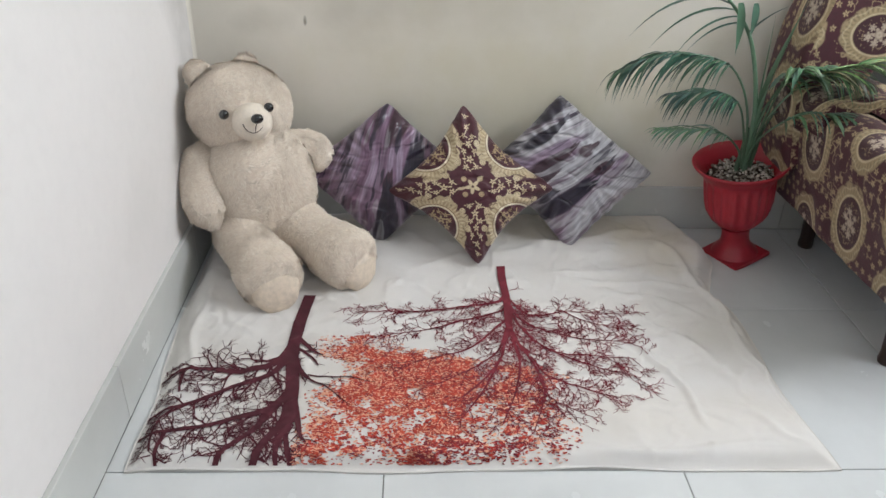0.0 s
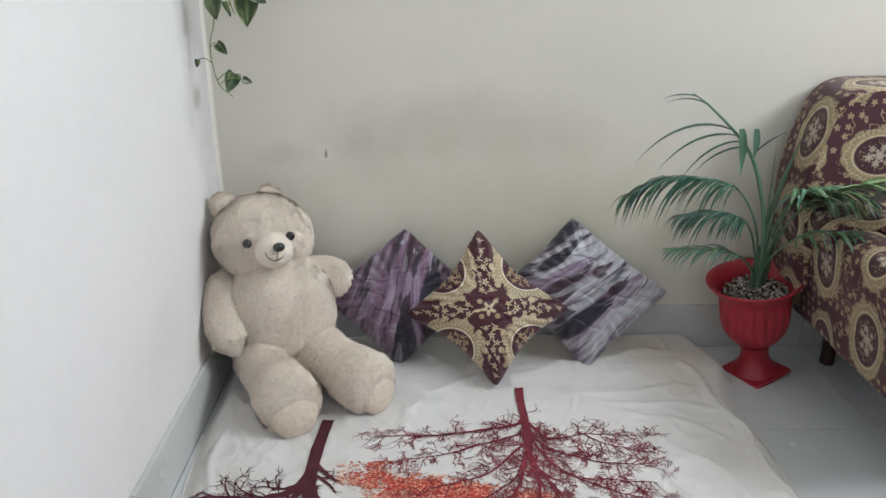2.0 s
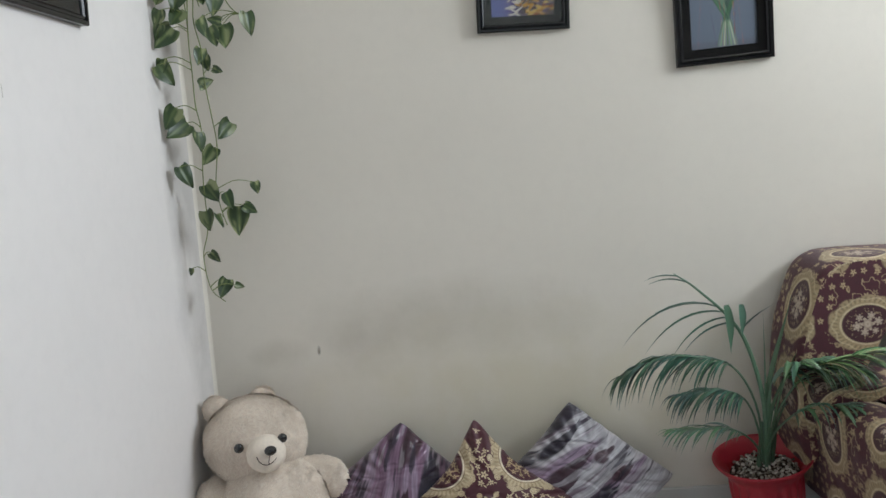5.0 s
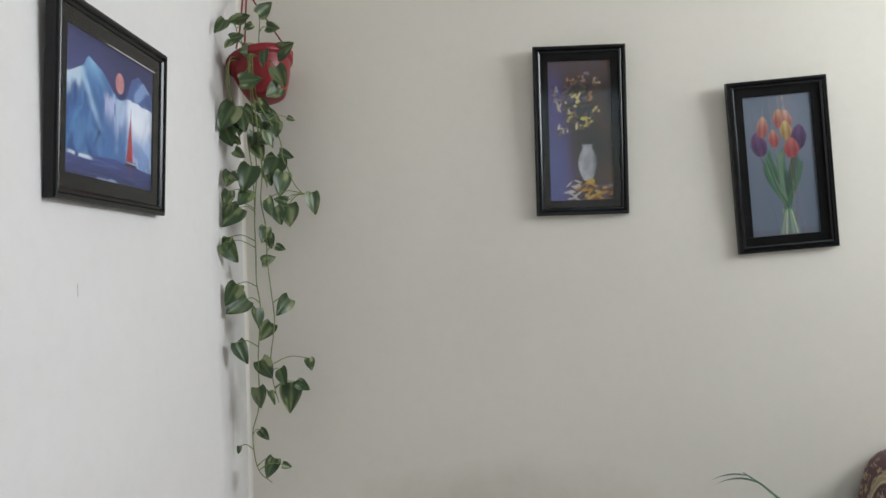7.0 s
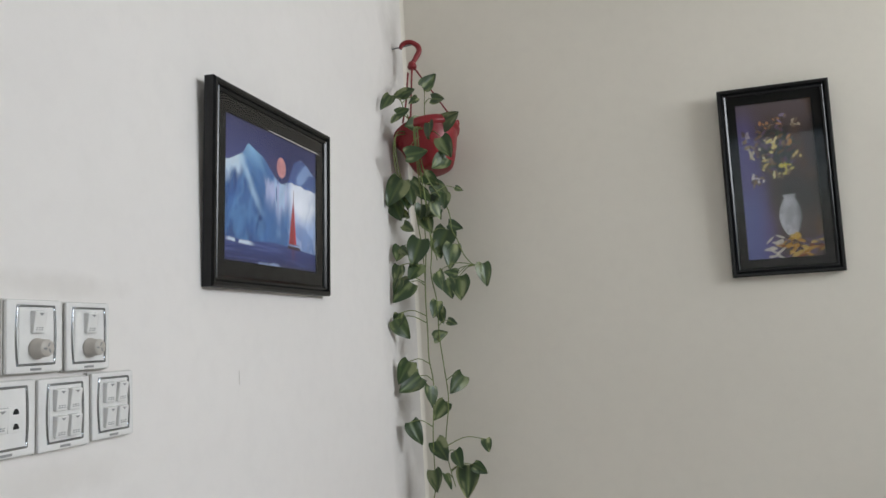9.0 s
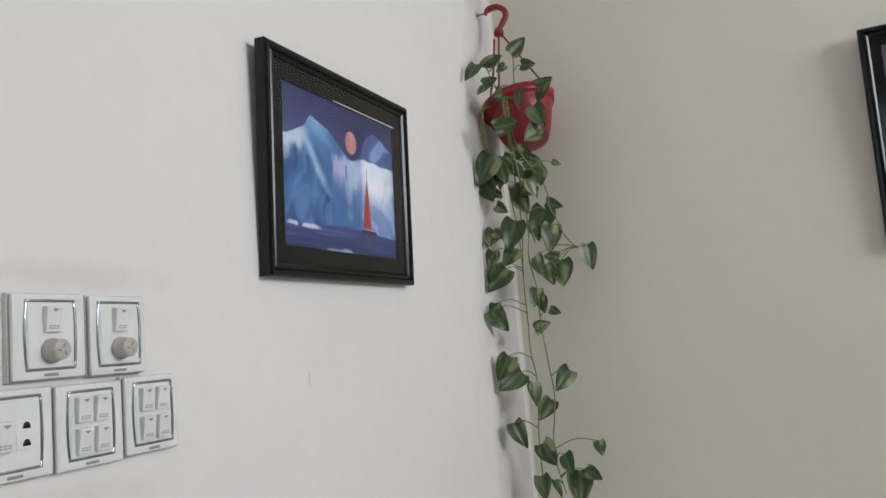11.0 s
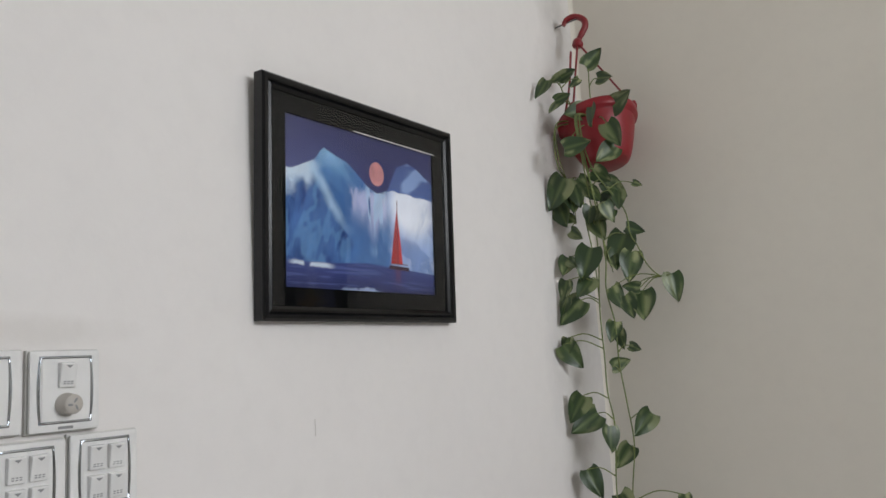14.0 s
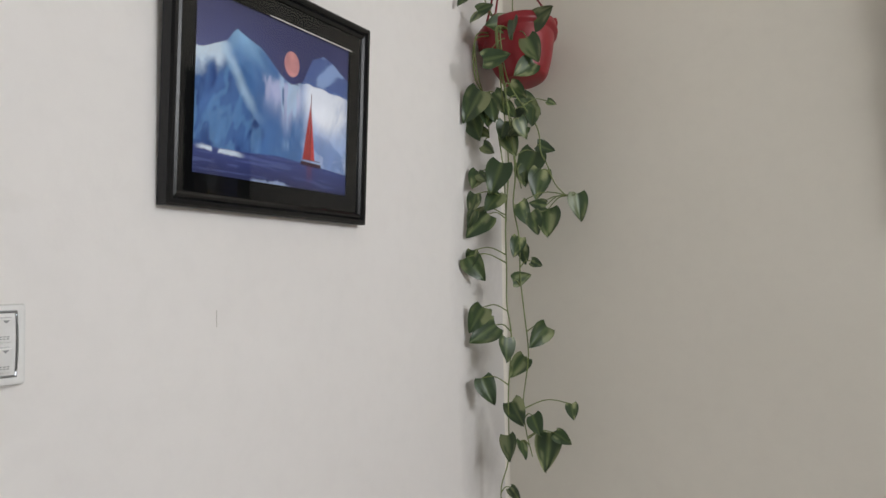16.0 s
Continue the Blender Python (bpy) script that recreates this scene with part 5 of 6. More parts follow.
def bouquet_art(u, v):
    """Yellow and white flowers in a white vase on a purple and brown ground, in rough strokes."""
    c = np.empty(u.shape + (3,))
    c[:] = lin("4b3c39")
    c = blend(c, lin("645a92"), step(0.42, 0.10, u - 0.14 * (fbm(u * 4, v * 6, 3) - 0.5) - 0.10 * step(0.3, 0.9, v)))
    c = blend(c, lin("5f6aa6"), step(0.35, 0.12, u) * step(0.45, 0.75, v) * 0.8)
    c = blend(c, lin("6f5f63"), step(0.25, 0.0, v) * 0.8)
    c = blend(c, lin("6a4d38"), step(0.55, 0.95, u) * step(0.40, 0.62, fbm(u * 4, v * 6, 5)) * 0.8)
    c = blend(c, lin("2d2a2c"), step(0.45, 0.15, np.hypot((u - 0.70) / 0.9, (v - 0.60) / 0.45)) * 0.8)
    c = blend(c, lin("2f3a35"), step(1.0, 0.6, np.hypot((u - 0.50) / 0.27, (v - 0.33) / 0.17) + 0.5 * (fbm(u * 9, v * 16, 8) - 0.5)) * 0.85)
    r = random.Random(5)

    def dab(x, y, ln, wd, ang, col, w=0.9):
        p = (u - x) * math.cos(ang) + (v - y) * 1.9 * math.sin(ang)
        q = -(u - x) * math.sin(ang) + (v - y) * 1.9 * math.cos(ang)
        return blend(c, lin(col), step(1.05, 0.7, np.hypot(p / ln, q / wd) + 0.5 * (fbm(u * 30, v * 50, 9, 2) - 0.5)) * w)
    for _ in range(70):
        a, q = r.uniform(0, 6.28), r.random() ** 0.6
        c = dab(0.48 + 0.30 * q * math.cos(a), 0.30 + 0.17 * q * math.sin(a), r.uniform(0.03, 0.07), r.uniform(0.012, 0.025), r.uniform(0, 3.1), r.choice(("6d4a44", "47503f", "7b6480", "8a6a4a", "3a3430")), 0.7)
    for x, y, col in ((0.36, 0.16, "c98c5a"), (0.50, 0.13, "c08a62"), (0.58, 0.11, "9b8aa8"), (0.75, 0.17, "c7b39a"), (0.66, 0.26, "c08a50"), (0.74, 0.37, "d8bf7c"), (0.42, 0.25, "e3d49a"), (0.46, 0.29, "dfcf8a"),
                      (0.38, 0.37, "e6dcae"), (0.36, 0.41, "cdb77a"), (0.57, 0.42, "d9ca62"), (0.62, 0.45, "cfc070"), (0.44, 0.46, "eadfa8"), (0.50, 0.48, "e2d49a"), (0.24, 0.49, "d9d2d0"), (0.22, 0.51, "c9c0c6"), (0.14, 0.27, "d9cfc4"), (0.20, 0.33, "cbbfa8"), (0.13, 0.21, "b9aab8")):
        for _ in range(7):
            c = dab(x + r.gauss(0, 0.04), y + r.gauss(0, 0.016), r.uniform(0.02, 0.055), r.uniform(0.010, 0.024), r.uniform(0, 3.1), r.choice((col, col, "5a4a44", "8a7460")))
    w = 0.05 + 0.105 * np.sin(np.clip((v - 0.61) / 0.25, 0, 1) * math.pi) ** 0.8 + 0.05 * step(0.625, 0.60, v)
    vase = step(0.0, 0.02, w - np.abs(u - 0.60)) * step(0.595, 0.605, v) * step(0.86, 0.85, v)
    tone = np.array(lin("c2c3c8")) * (0.30 + 1.0 * fbm(u * 12, v * 20, 9) - 0.45 * step(0.62, 0.76, u))[..., None].clip(0.08, 1.1)
    c = c * (1 - vase[..., None]) + tone * vase[..., None]
    for _ in range(46):
        x, y = r.uniform(0.30, 0.98), r.uniform(0.86, 0.99)
        col = ("d9d2c4" if x < 0.45 else r.choice(("c9963c", "b8842e", "8a4a22", "d6b25a", "4a4038", "6a5a70")))
        c = dab(x, y, r.uniform(0.05, 0.10), r.uniform(0.012, 0.03), r.uniform(-0.7, 0.7), col, 0.8)
    c = dab(0.66, 0.86, 0.05, 0.05, 0.4, "d0a94a")
    return c


def tulip_art(u, v):
    """Tulips in a glass on a grey-blue ground."""
    c = np.empty(u.shape + (3,))
    c[:] = lin("707b8b")
    c = blend(c, lin("8a93a0"), step(0.8, 0.0, v) * fbm(u * 3, v * 3, 3))
    c = blend(c, lin("6a6f7d"), step(0.94, 0.955, v) * 0.8)
    r = random.Random(9)
    for _ in range(46):
        x0, y0 = r.uniform(0.16, 0.82), r.uniform(0.36, 0.52)
        t = np.clip((v - y0) / (0.80 - y0), 0, 1)
        x = x0 + (0.55 - x0) * t ** r.uniform(0.8, 1.3) + 0.02 * np.sin(v * 16 + x0 * 30)
        col = r.choice((lin("3f5f4c"), lin("355246"), lin("4d7a55"), lin("3f7048"), lin("6f9478")))
        wd = r.uniform(0.02, 0.05)
        c = blend(c, col, step(wd, wd * 0.4, np.abs(u - x)) * step(y0, y0 + 0.06, v) * step(0.84, 0.78, v) * 0.75)
    glass = step(0.0, 0.02, 0.09 + 0.5 * np.clip(v - 0.84, 0, 1) - np.abs(u - 0.55)) * step(0.80, 0.84, v) * step(0.995, 0.98, v)
    c = blend(c, lin("8f9d97"), glass * 0.6)
    for k in range(9):
        x = 0.44 + 0.028 * k
        c = blend(c, (lin("c2cfae"), lin("5c7a58"), lin("8fae86"))[k % 3], step(0.016, 0.004, np.abs(u - x - (v - 0.86) * (k - 4) * 0.2)) * glass * 0.9)

    def bloom(x, y, wd, ht, lean, low, high):
        wd, ht = wd * 1.12, ht * 1.4
        du, dv = u - x - lean * (v - y), (v - y) / ht
        edge = wd * np.sqrt(np.clip(1 - dv ** 2, 0, 1)) * (1 - 0.25 * np.clip(-dv, 0, 1))
        m = step(-0.012, 0.018, edge - np.abs(du) + 0.02 * (fbm(u * 26, v * 40, 6) - 0.5))
        fold = 0.72 + 0.40 * np.abs(np.cos(du / wd * 3.4)) + 0.25 * (fbm(u * 30, v * 12, 4) - 0.5)
        tone = blend(np.ones_like(c) * np.array(lin(low)), lin(high), step(0.4, -0.9, dv)) * fold[..., None]
        return c * (1 - m[..., None]) + tone * m[..., None]
    for q in ((0.42, 0.31, 0.07, 0.045, 0.1, "a8544e", "c48a7c"), (0.20, 0.345, 0.105, 0.062, 0.3, "573a62", "76527c"), (0.27, 0.225, 0.075, 0.055, -0.2, "a8625c", "cfa288"), (0.52, 0.175, 0.085, 0.050, 0.0, "a8605a", "c99a7a"),
              (0.62, 0.185, 0.075, 0.050, 0.2, "b07068", "cfa898"), (0.60, 0.26, 0.08, 0.050, 0.1, "a98a58", "c9b478"), (0.77, 0.315, 0.105, 0.065, -0.2, "4a3358", "6b4a76"), (0.66, 0.385, 0.10, 0.052, 0.0, "a3484a", "bd6a66")):
        c = bloom(*q)
    return c


def pane_material():
    n = Nodes("picture_glass")
    out = n.t.nodes["Material Output"]
    tr, gl, fr, mx = (n.t.nodes.new(k) for k in ("ShaderNodeBsdfTransparent", "ShaderNodeBsdfGlossy", "ShaderNodeFresnel", "ShaderNodeMixShader"))
    gl.inputs["Roughness"].default_value = 0.03
    fr.inputs["IOR"].default_value = 1.5
    n.link(fr.outputs[0], mx.inputs[0])
    n.link(tr.outputs[0], mx.inputs[1])
    n.link(gl.outputs[0], mx.inputs[2])
    n.link(mx.outputs[0], out.inputs["Surface"])
    return n.mat


M_PANE = pane_material()


def picture(m, w, h, mount, paint, res, label):
    """A framed print in its own plane: x across, z up, back on y = 0, facing -y."""
    t = thing("picture_frame", m, label, "picture", "framed pictures on the walls")
    fw, d = 0.021, 0.019
    section = [(0.0, 0.0), (0.0, -d + 0.003), (0.003, -d), (0.008, -d), (0.011, -d + 0.004), (0.015, -d + 0.002), (0.019, -d + 0.005), (fw, -d + 0.010), (fw, -0.004)]
    names = ("rail", "rail", "rail", "rail")
    corners = [(-w / 2, -h / 2), (w / 2, -h / 2), (w / 2, h / 2), (-w / 2, h / 2)]
    for k in range(4):
        (x0, z0), (x1, z1) = corners[k], corners[(k + 1) % 4]
        v = []
        for (x, z) in ((x0, z0), (x1, z1)):
            sx, sz = -math.copysign(1, x), -math.copysign(1, z)
            v += [(x + sx * o, y, z + sz * o) for o, y in section]
        q = len(section)
        f = [(i, i + 1, q + i + 1, q + i) for i in range(q - 1)]
        hang(names[k], raw("rail", v, f, soft=False), M_FRAMEBLK, t, local=True)
    iw, ih = w / 2 - fw + 0.001, h / 2 - fw + 0.001
    mw, mh = w / 2 - mount, h / 2 - mount
    bm = bmesh.new()
    for a, b in (((-iw, -ih), (iw, -mh)), ((-iw, mh), (iw, ih)), ((-iw, -mh), (-mw, mh)), ((mw, -mh), (iw, mh))):
        bm_box(bm, (a[0], -0.010, a[1]), (b[0], -0.0075, b[1]))
    part("mount", bm, M_MAT, t, "black mount board", True)
    box_part("backing", (-iw - 0.008, -0.005, -ih - 0.008), (iw + 0.008, -0.001, ih + 0.008), M_MAT, t, local=True)
    nu, nv = res
    c = art(nu, nv, paint)
    g = [(-mw - 0.003 + (2 * mw + 0.006) * i / (nu - 1), -0.0062, mh + 0.003 - (2 * mh + 0.006) * j / (nv - 1)) for i in range(nu) for j in range(nv)]
    hang("print", raw("print", g, grid_faces(nu, nv, 0, False, True), c), M_PRINT, t, local=True)
    ob = hang("glass", raw("glass", [(-iw, -0.012, -ih), (iw, -0.012, -ih), (iw, -0.012, ih), (-iw, -0.012, ih)], [(0, 1, 2, 3)], soft=False), M_PANE, t, "clear picture glass", True)
    ob.visible_shadow = False
    return t


PA = picture(pose(0.001, -0.795, 1.634, 0, 0, 90) @ pose(0, 0, -0.163) @ pose(0, 0, 0, 2.3) @ pose(0, 0, 0.163), 0.414, 0.325, 0.045, iceberg_art, (400, 310), "black framed print of a red sailboat before icebergs")
box_part("paper_edge", (-0.03, -0.0108, 0.1172), (0.165, -0.0102, 0.1188), M_PAPER, PA, local=True, label="slipped white paper edge", m=pose(0, 0, 0, 0, 0.3))
picture(pose(0.938, -0.001, 1.708) @ pose(0, 0, -0.228) @ pose(0, 0, 0, 2.6, 0.3) @ pose(0, 0, 0.228), 0.249, 0.457, 0.040, bouquet_art, (170, 330), "black framed print of flowers in a white vase")
picture(pose(1.484, -0.001, 1.594) @ pose(0, 0, -0.228) @ pose(0, 0, 0, 2.6, -3.2) @ pose(0, 0, 0.228), 0.264, 0.459, 0.042, tulip_art, (170, 330), "tilted black framed print of tulips")


# ---- switch plates ----
def plate_ring(x0, z0, x1, z1, w, bow):
    """A thin chrome rim whose sides bow outwards a little: vertices and faces."""
    pts = []
    n = 12
    for a, b in (((x0, z0), (x1, z0)), ((x1, z0), (x1, z1)), ((x1, z1), (x0, z1)), ((x0, z1), (x0, z0))):
        for k in range(n):
            t = k / n
            s = math.sin(math.pi * t) * bow
            nx, nz = (0, 0) if a[1] == b[1] else (math.copysign(s, a[0]), 0)
            pts.append((a[0] + (b[0] - a[0]) * t + nx, a[1] + (b[1] - a[1]) * t + nz))
    v = []
    for q, y in ((0, -0.0118), (w * 0.4, -0.0138), (w, -0.0118)):
        for x, z in pts:
            ln = math.hypot(x, z)
            v.append((x * (1 - q / ln), y, z * (1 - q / ln)))
    return v, grid_faces(3, len(pts), 0, True, True)


def rocker(t, x, z, w, h, tilt):
    bm = bmesh.new()
    bm_box(bm, (-w / 2, -0.0060, -h / 2), (w / 2, 0.002, h / 2), 0.0014)
    bm.transform(pose(x, -0.0122, z, tilt))
    rk = part("rocker", bm, M_WHITEPL, t, "", True)
    # arrow mark and worn lettering, as plain shapes
    bm = bmesh.new()
    for k in range(3):
        bm_box(bm, (-w * 0.30 + k * w * 0.22, -0.0064, -h * 0.36), (-w * 0.16 + k * w * 0.22, -0.0059, -h * 0.32))
        bm_box(bm, (-w * 0.30 + k * w * 0.22, -0.0064, -h * 0.27), (-w * 0.16 + k * w * 0.22, -0.0059, -h * 0.23))
    a = [bm.verts.new(p) for p in ((-w * 0.22, -0.0063, h * 0.42), (w * 0.22, -0.0063, h * 0.42), (0, -0.0063, h * 0.29))]
    bm.faces.new(a[::-1])
    bm.transform(pose(x, -0.0122, z, tilt))
    part("marking", bm, M_INK, t, "", True)


def switch_plate(y, z, kind, label, w=0.0765):
    """A square plate on the west wall."""
    t = thing("switch_plate", pose(0.0, y, z, 0, 0, 90), label, "light switch", "switch plates on the wall")
    h = 0.0785
    box_part("back_box", (-w / 2 - 0.001, -0.006, -h / 2 - 0.001), (w / 2 + 0.001, 0, h / 2 + 0.001), M_GREYPL, t, 0.001, local=True)
    bm = bm_box(bmesh.new(), (-w / 2, -0.0118, -h / 2), (w / 2, -0.0062, h / 2), 0.003)
    part("plate", bm, M_WHITEPL, t, "", True)
    v, f = plate_ring(-0.0262, -0.0317, 0.0262, 0.0337, 0.0034, 0.0022)
    hang("chrome_rim", raw("chrome_rim", v, f), M_CHROME, t, "thin chrome rim", True)
    bm = bm_box(bmesh.new(), (-0.0075, -0.0121, -0.0368), (0.0075, -0.0117, -0.0342))
    part("maker_mark", bm, M_INK, t, "", True)
    box_part("insert", (-0.0235, -0.0126, -0.029), (0.0235, -0.0116, 0.031), M_WHITEPL, t, 0.0004, local=True)
    if kind == "four":
        for x in (-0.0105, 0.0105):
            for q in (-0.0135, 0.0155):
                rocker(t, x, q, 0.0165, 0.024, 9 if (x > 0) == (q > 0) else 6)
    elif kind == "dimmer":
        rocker(t, 0.0, 0.0155, 0.0165, 0.024, 9)
        v, f = lathe([(0.0, 0.0), (0.0112, 0.0), (0.0112, 0.003), (0.0100, 0.004), (0.0095, 0.014), (0.0085, 0.0155), (0.0, 0.0155)], 40, lambda r, z, a: r * (1 + 0.012 * math.cos(a * 30)) if 0.004 < z < 0.0145 else r)
        m = pose(0.0, -0.0126, -0.0135, 90)
        hang("knob", raw("knob", [m @ Vector(p) for p in v], f), M_KNOB, t, "ridged grey fan regulator knob", True)
        bm = bmesh.new()
        for k in range(3):
            bm2 = bmesh.new()
            bmesh.ops.create_circle(bm2, cap_ends=True, segments=12, radius=0.0021, matrix=pose(0.0, -0.0283, -0.0135, 0, k * 120, 0) @ pose(0.0014, 0, 0.0036, 0, 35, 0) @ Matrix.Diagonal((0.55, 1, 1.35, 1)) @ pose(0, 0, 0, 90))
            tmp = bpy.data.meshes.new("tmp")
            bm2.to_mesh(tmp)
            bm2.free()
            bm.from_mesh(tmp)
            bpy.data.meshes.remove(tmp)
        part("fan_symbol", bm, M_INK, t, "", True)
    else:
        rocker(t, -0.0120, 0.0, 0.0185, 0.026, 9)
        box_part("socket_face", (0.0005, -0.0134, -0.0135), (0.0225, -0.0124, 0.0135), M_WHITEPL, t, 0.0005, local=True)
        for q in (-0.0075, 0.0075):
            bm = bmesh.new()
            bmesh.ops.create_cone(bm, cap_ends=True, segments=16, radius1=0.0030, radius2=0.0030, depth=0.0008, matrix=pose(0.0105, -0.0135, q, 90))
            bm_box(bm, (0.0068, -0.0139, q - 0.0028), (0.0142, -0.0131, q - 0.0004))
            part("socket_hole", bm, M_DARK, t, "dark socket hole", True)
    return t


DIM = "white switch plate with a rocker and a fan regulator knob"
switch_plate(-1.326, 1.402, "dimmer", DIM)
switch_plate(-1.247, 1.401, "dimmer", DIM, 0.070)
switch_plate(-1.364, 1.317, "socket", "white switch plate with one rocker and a two-pin socket")
switch_plate(-1.284, 1.316, "four", "white switch plate with four rockers and a chrome rim")
switch_plate(-1.206, 1.318, "four", "white switch plate with four rockers and a chrome rim", 0.072)
scr = box_part("pencil_mark", (-0.0002, -0.9032, 1.320), (0.0004, -0.9024, 1.342), M_KNOB)
tagged(scr, "short grey upright pencil mark on the white wall", "mark")


# ---- hanging pothos ----
hp = thing("hanging_planter", pose(0.10, -0.11, 1.80), "red plastic hanging pot with trailing variegated pothos vines", "hanging plant")
PC = Vector((0.100, -0.112, 0))


def at_pot(vf, m):
    return [m @ Vector(p) for p in vf[0]], vf[1]


# the pot hangs askew, its near side tipped up
TILT = Matrix.Translation((PC.x, PC.y, 1.86)) @ pose(0, 0, 0, -9, -13)
prof = [(0.0, -0.056), (0.040, -0.056), (0.047, -0.053), (0.052, -0.045), (0.060, -0.026), (0.067, -0.006), (0.073, 0.014), (0.0785, 0.034), (0.0785, 0.038), (0.086, 0.040), (0.088, 0.046), (0.088, 0.058), (0.086, 0.061), (0.081, 0.060), (0.078, 0.040), (0.070, 0.012)]
v, f = lathe(prof, 64)
pot = hang("pot", raw("pot", *at_pot((v, f), TILT)), M_REDPL, hp, "red plastic pot")
v, f = lathe([(0.0, 0.036), (0.05, 0.035), (0.076, 0.032)], 32)
hang("soil", raw("soil", *at_pot((v, f), TILT)), M_SOIL, hp)
HK = (0.056, -0.096, 2.106)
for a in (15, 262):
    lug = TILT @ Vector((0.084 * math.cos(radians(a)), 0.084 * math.sin(radians(a)), 0.058))
    v, f = tube([tuple(lug), tuple((p + q) / 2 for p, q in zip(lug, HK)), HK], [0.0024, 0.0022, 0.0026], 8, 6)
    hang("hanger_wire", raw("hanger_wire", v, f), M_WIRE, hp, "dark red hanger strand")
    v, f = lathe([(0.0, -0.004), (0.006, -0.004), (0.007, 0.004), (0.004, 0.012), (0.0, 0.013)], 14)
    hang("lug", raw("lug", *at_pot((v, f), Matrix.Translation(lug))), M_REDPL, pot)
# the third strand has come off its lug and stands loose
v, f = tube([(0.045, -0.165, 1.93), (0.052, -0.150, 1.99), (0.058, -0.140, 2.070)], [0.0026, 0.0024, 0.0026], 10, 6)
hang("hanger_wire", raw("hanger_wire", v, f), M_WIRE, hp, "loose dark red hanger strand")
v, f = lathe([(0.0, 2.094), (0.010, 2.094), (0.013, 2.100), (0.011, 2.108), (0.008, 2.114), (0.0, 2.118)], 20)
hang("hanger_boss", raw("hanger_boss", [(p[0] + HK[0], p[1] + HK[1], p[2]) for p in v], f), M_WIRE, hp)
hk = [(0.056, -0.096, 2.108), (0.066, -0.092, 2.125), (0.075, -0.088, 2.144), (0.071, -0.088, 2.160), (0.052, -0.091, 2.172), (0.033, -0.096, 2.168), (0.026, -0.098, 2.155)]
v, f = tube(hk, [0.0055, 0.0075, 0.0075, 0.0068, 0.0062, 0.0048], 34, 12)
hang("hook", raw("hook", v, f), M_WIRE, hp, "dark red plastic hook")
v, f = tube([(-0.01, -0.090, 2.160), (0.03, -0.091, 2.1625), (0.056, -0.092, 2.164)], [0.002, 0.002, 0.002], 6, 8)
nail = hang("wall_nail", raw("wall_nail", v, f), M_NAIL)
tagged(nail, "small steel nail holding the hanging pot's hook", "nail")


def heart_leaf(seed):
    """A cupped heart-shaped blade of length 1 along -z, face towards -y, with pale streaks."""
    r = random.Random(seed)
    n, half = 15, 4
    v, dye = [], []
    ph = r.uniform(0, 50)
    pale = r.choice((0.35, 0.6, 0.9, 0.5))
    for i in range(n):
        t = i / (n - 1)
        w = 0.46 * (math.sin(math.pi * min(1, t * 0.93 + 0.07) ** 0.62)) ** 0.75 * (1 - 0.22 * t) + 0.002
        for k in range(-half, half + 1):
            s = k / half
            back = 0.09 * (abs(s) ** 1.5) * (1 - t) ** 3
            x = w * s
            y = 0.10 * abs(s) * w * 2 - 0.20 * (t - 0.4) ** 2 + 0.03 * math.sin(s * 4 + ph)
            v.append((x, -0.12 * abs(s) - y * -0.6, -t + back))
            q = float(fbm(np.array(s * 2.2 + ph), np.array(t * 1.6 + ph), seed, 2))
            band = float(step(0.55, 0.66, np.array(q))) * pale
            g = lin("2e4127") if q < 0.5 else lin("3f522c")
            c = tuple(a * (1 - band) + b * band for a, b in zip(g, lin("b5b888")))
            if k == 0:
                c = tuple(a * 0.7 + b * 0.3 for a, b in zip(c, lin("93a562")))
            dye.append(c)
    return raw("leaf", v, grid_faces(n, 2 * half + 1), dye)


LEAVES = [heart_leaf(k + 1) for k in range(10)]
for lmesh in LEAVES:
    lmesh.materials.append(M_LEAF)
rl = random.Random(21)


def leaf(parent, x, y, z, size, roll, near=None):
    """One leaf about its middle. roll 0: tip down; 90: tip towards the cream wall; the face looks into the room."""
    yw, pt = rl.gauss(26, 20), rl.gauss(-8, 16)
    x = max(x, 0.012 + size * 0.18)
    y = min(y + rl.gauss(0, 0.006), -0.03)
    m = pose(x, y, z, 0, 0, yw) @ pose(0, 0, 0, pt, -roll, 0) @ pose(0, 0, size * 0.5) @ Matrix.Diagonal((size * 0.88, size * 0.88, size * 1.0, 1))
    ob = new("leaf", rl.choice(LEAVES))
    ob.parent = parent
    ob.matrix_parent_inverse = (hp.matrix_basis @ parent.matrix_parent_inverse @ parent.matrix_basis).inverted()
    ob.matrix_basis = m
    if near is not None:
        base, s = m @ Vector((0, 0, 0)), Vector(near)
        mid = (base + s) / 2 + Vector((0, 0, 0.10 * (base - s).length + 0.004))
        v, f = tube([tuple(s), tuple(mid), tuple(base)], [0.0015, 0.0012, 0.0011], 8, 5)
        hang("petiole", raw("petiole", v, f), M_STEM, parent)
    return ob


def vine(ctrl, leaves, r=0.0017, rise=0.012):
    """A trailing stem; leaves are (x, y, z, size, roll), each joined to the stem a little above its base."""
    v, f = tube(ctrl, [r, r, r * 0.75], 26 + 5 * len(ctrl), 6)
    ob = hang("vine", raw("vine", v, f), M_STEM, hp)
    pts = curve_points(ctrl, 160)
    for x, y, z, size, roll in leaves:
        top = z + size * 0.5 * math.cos(radians(roll))
        leaf(ob, x, y, z, size, roll, pts[np.argmin(np.abs(pts[:, 2] - top + rise))])
    return ob


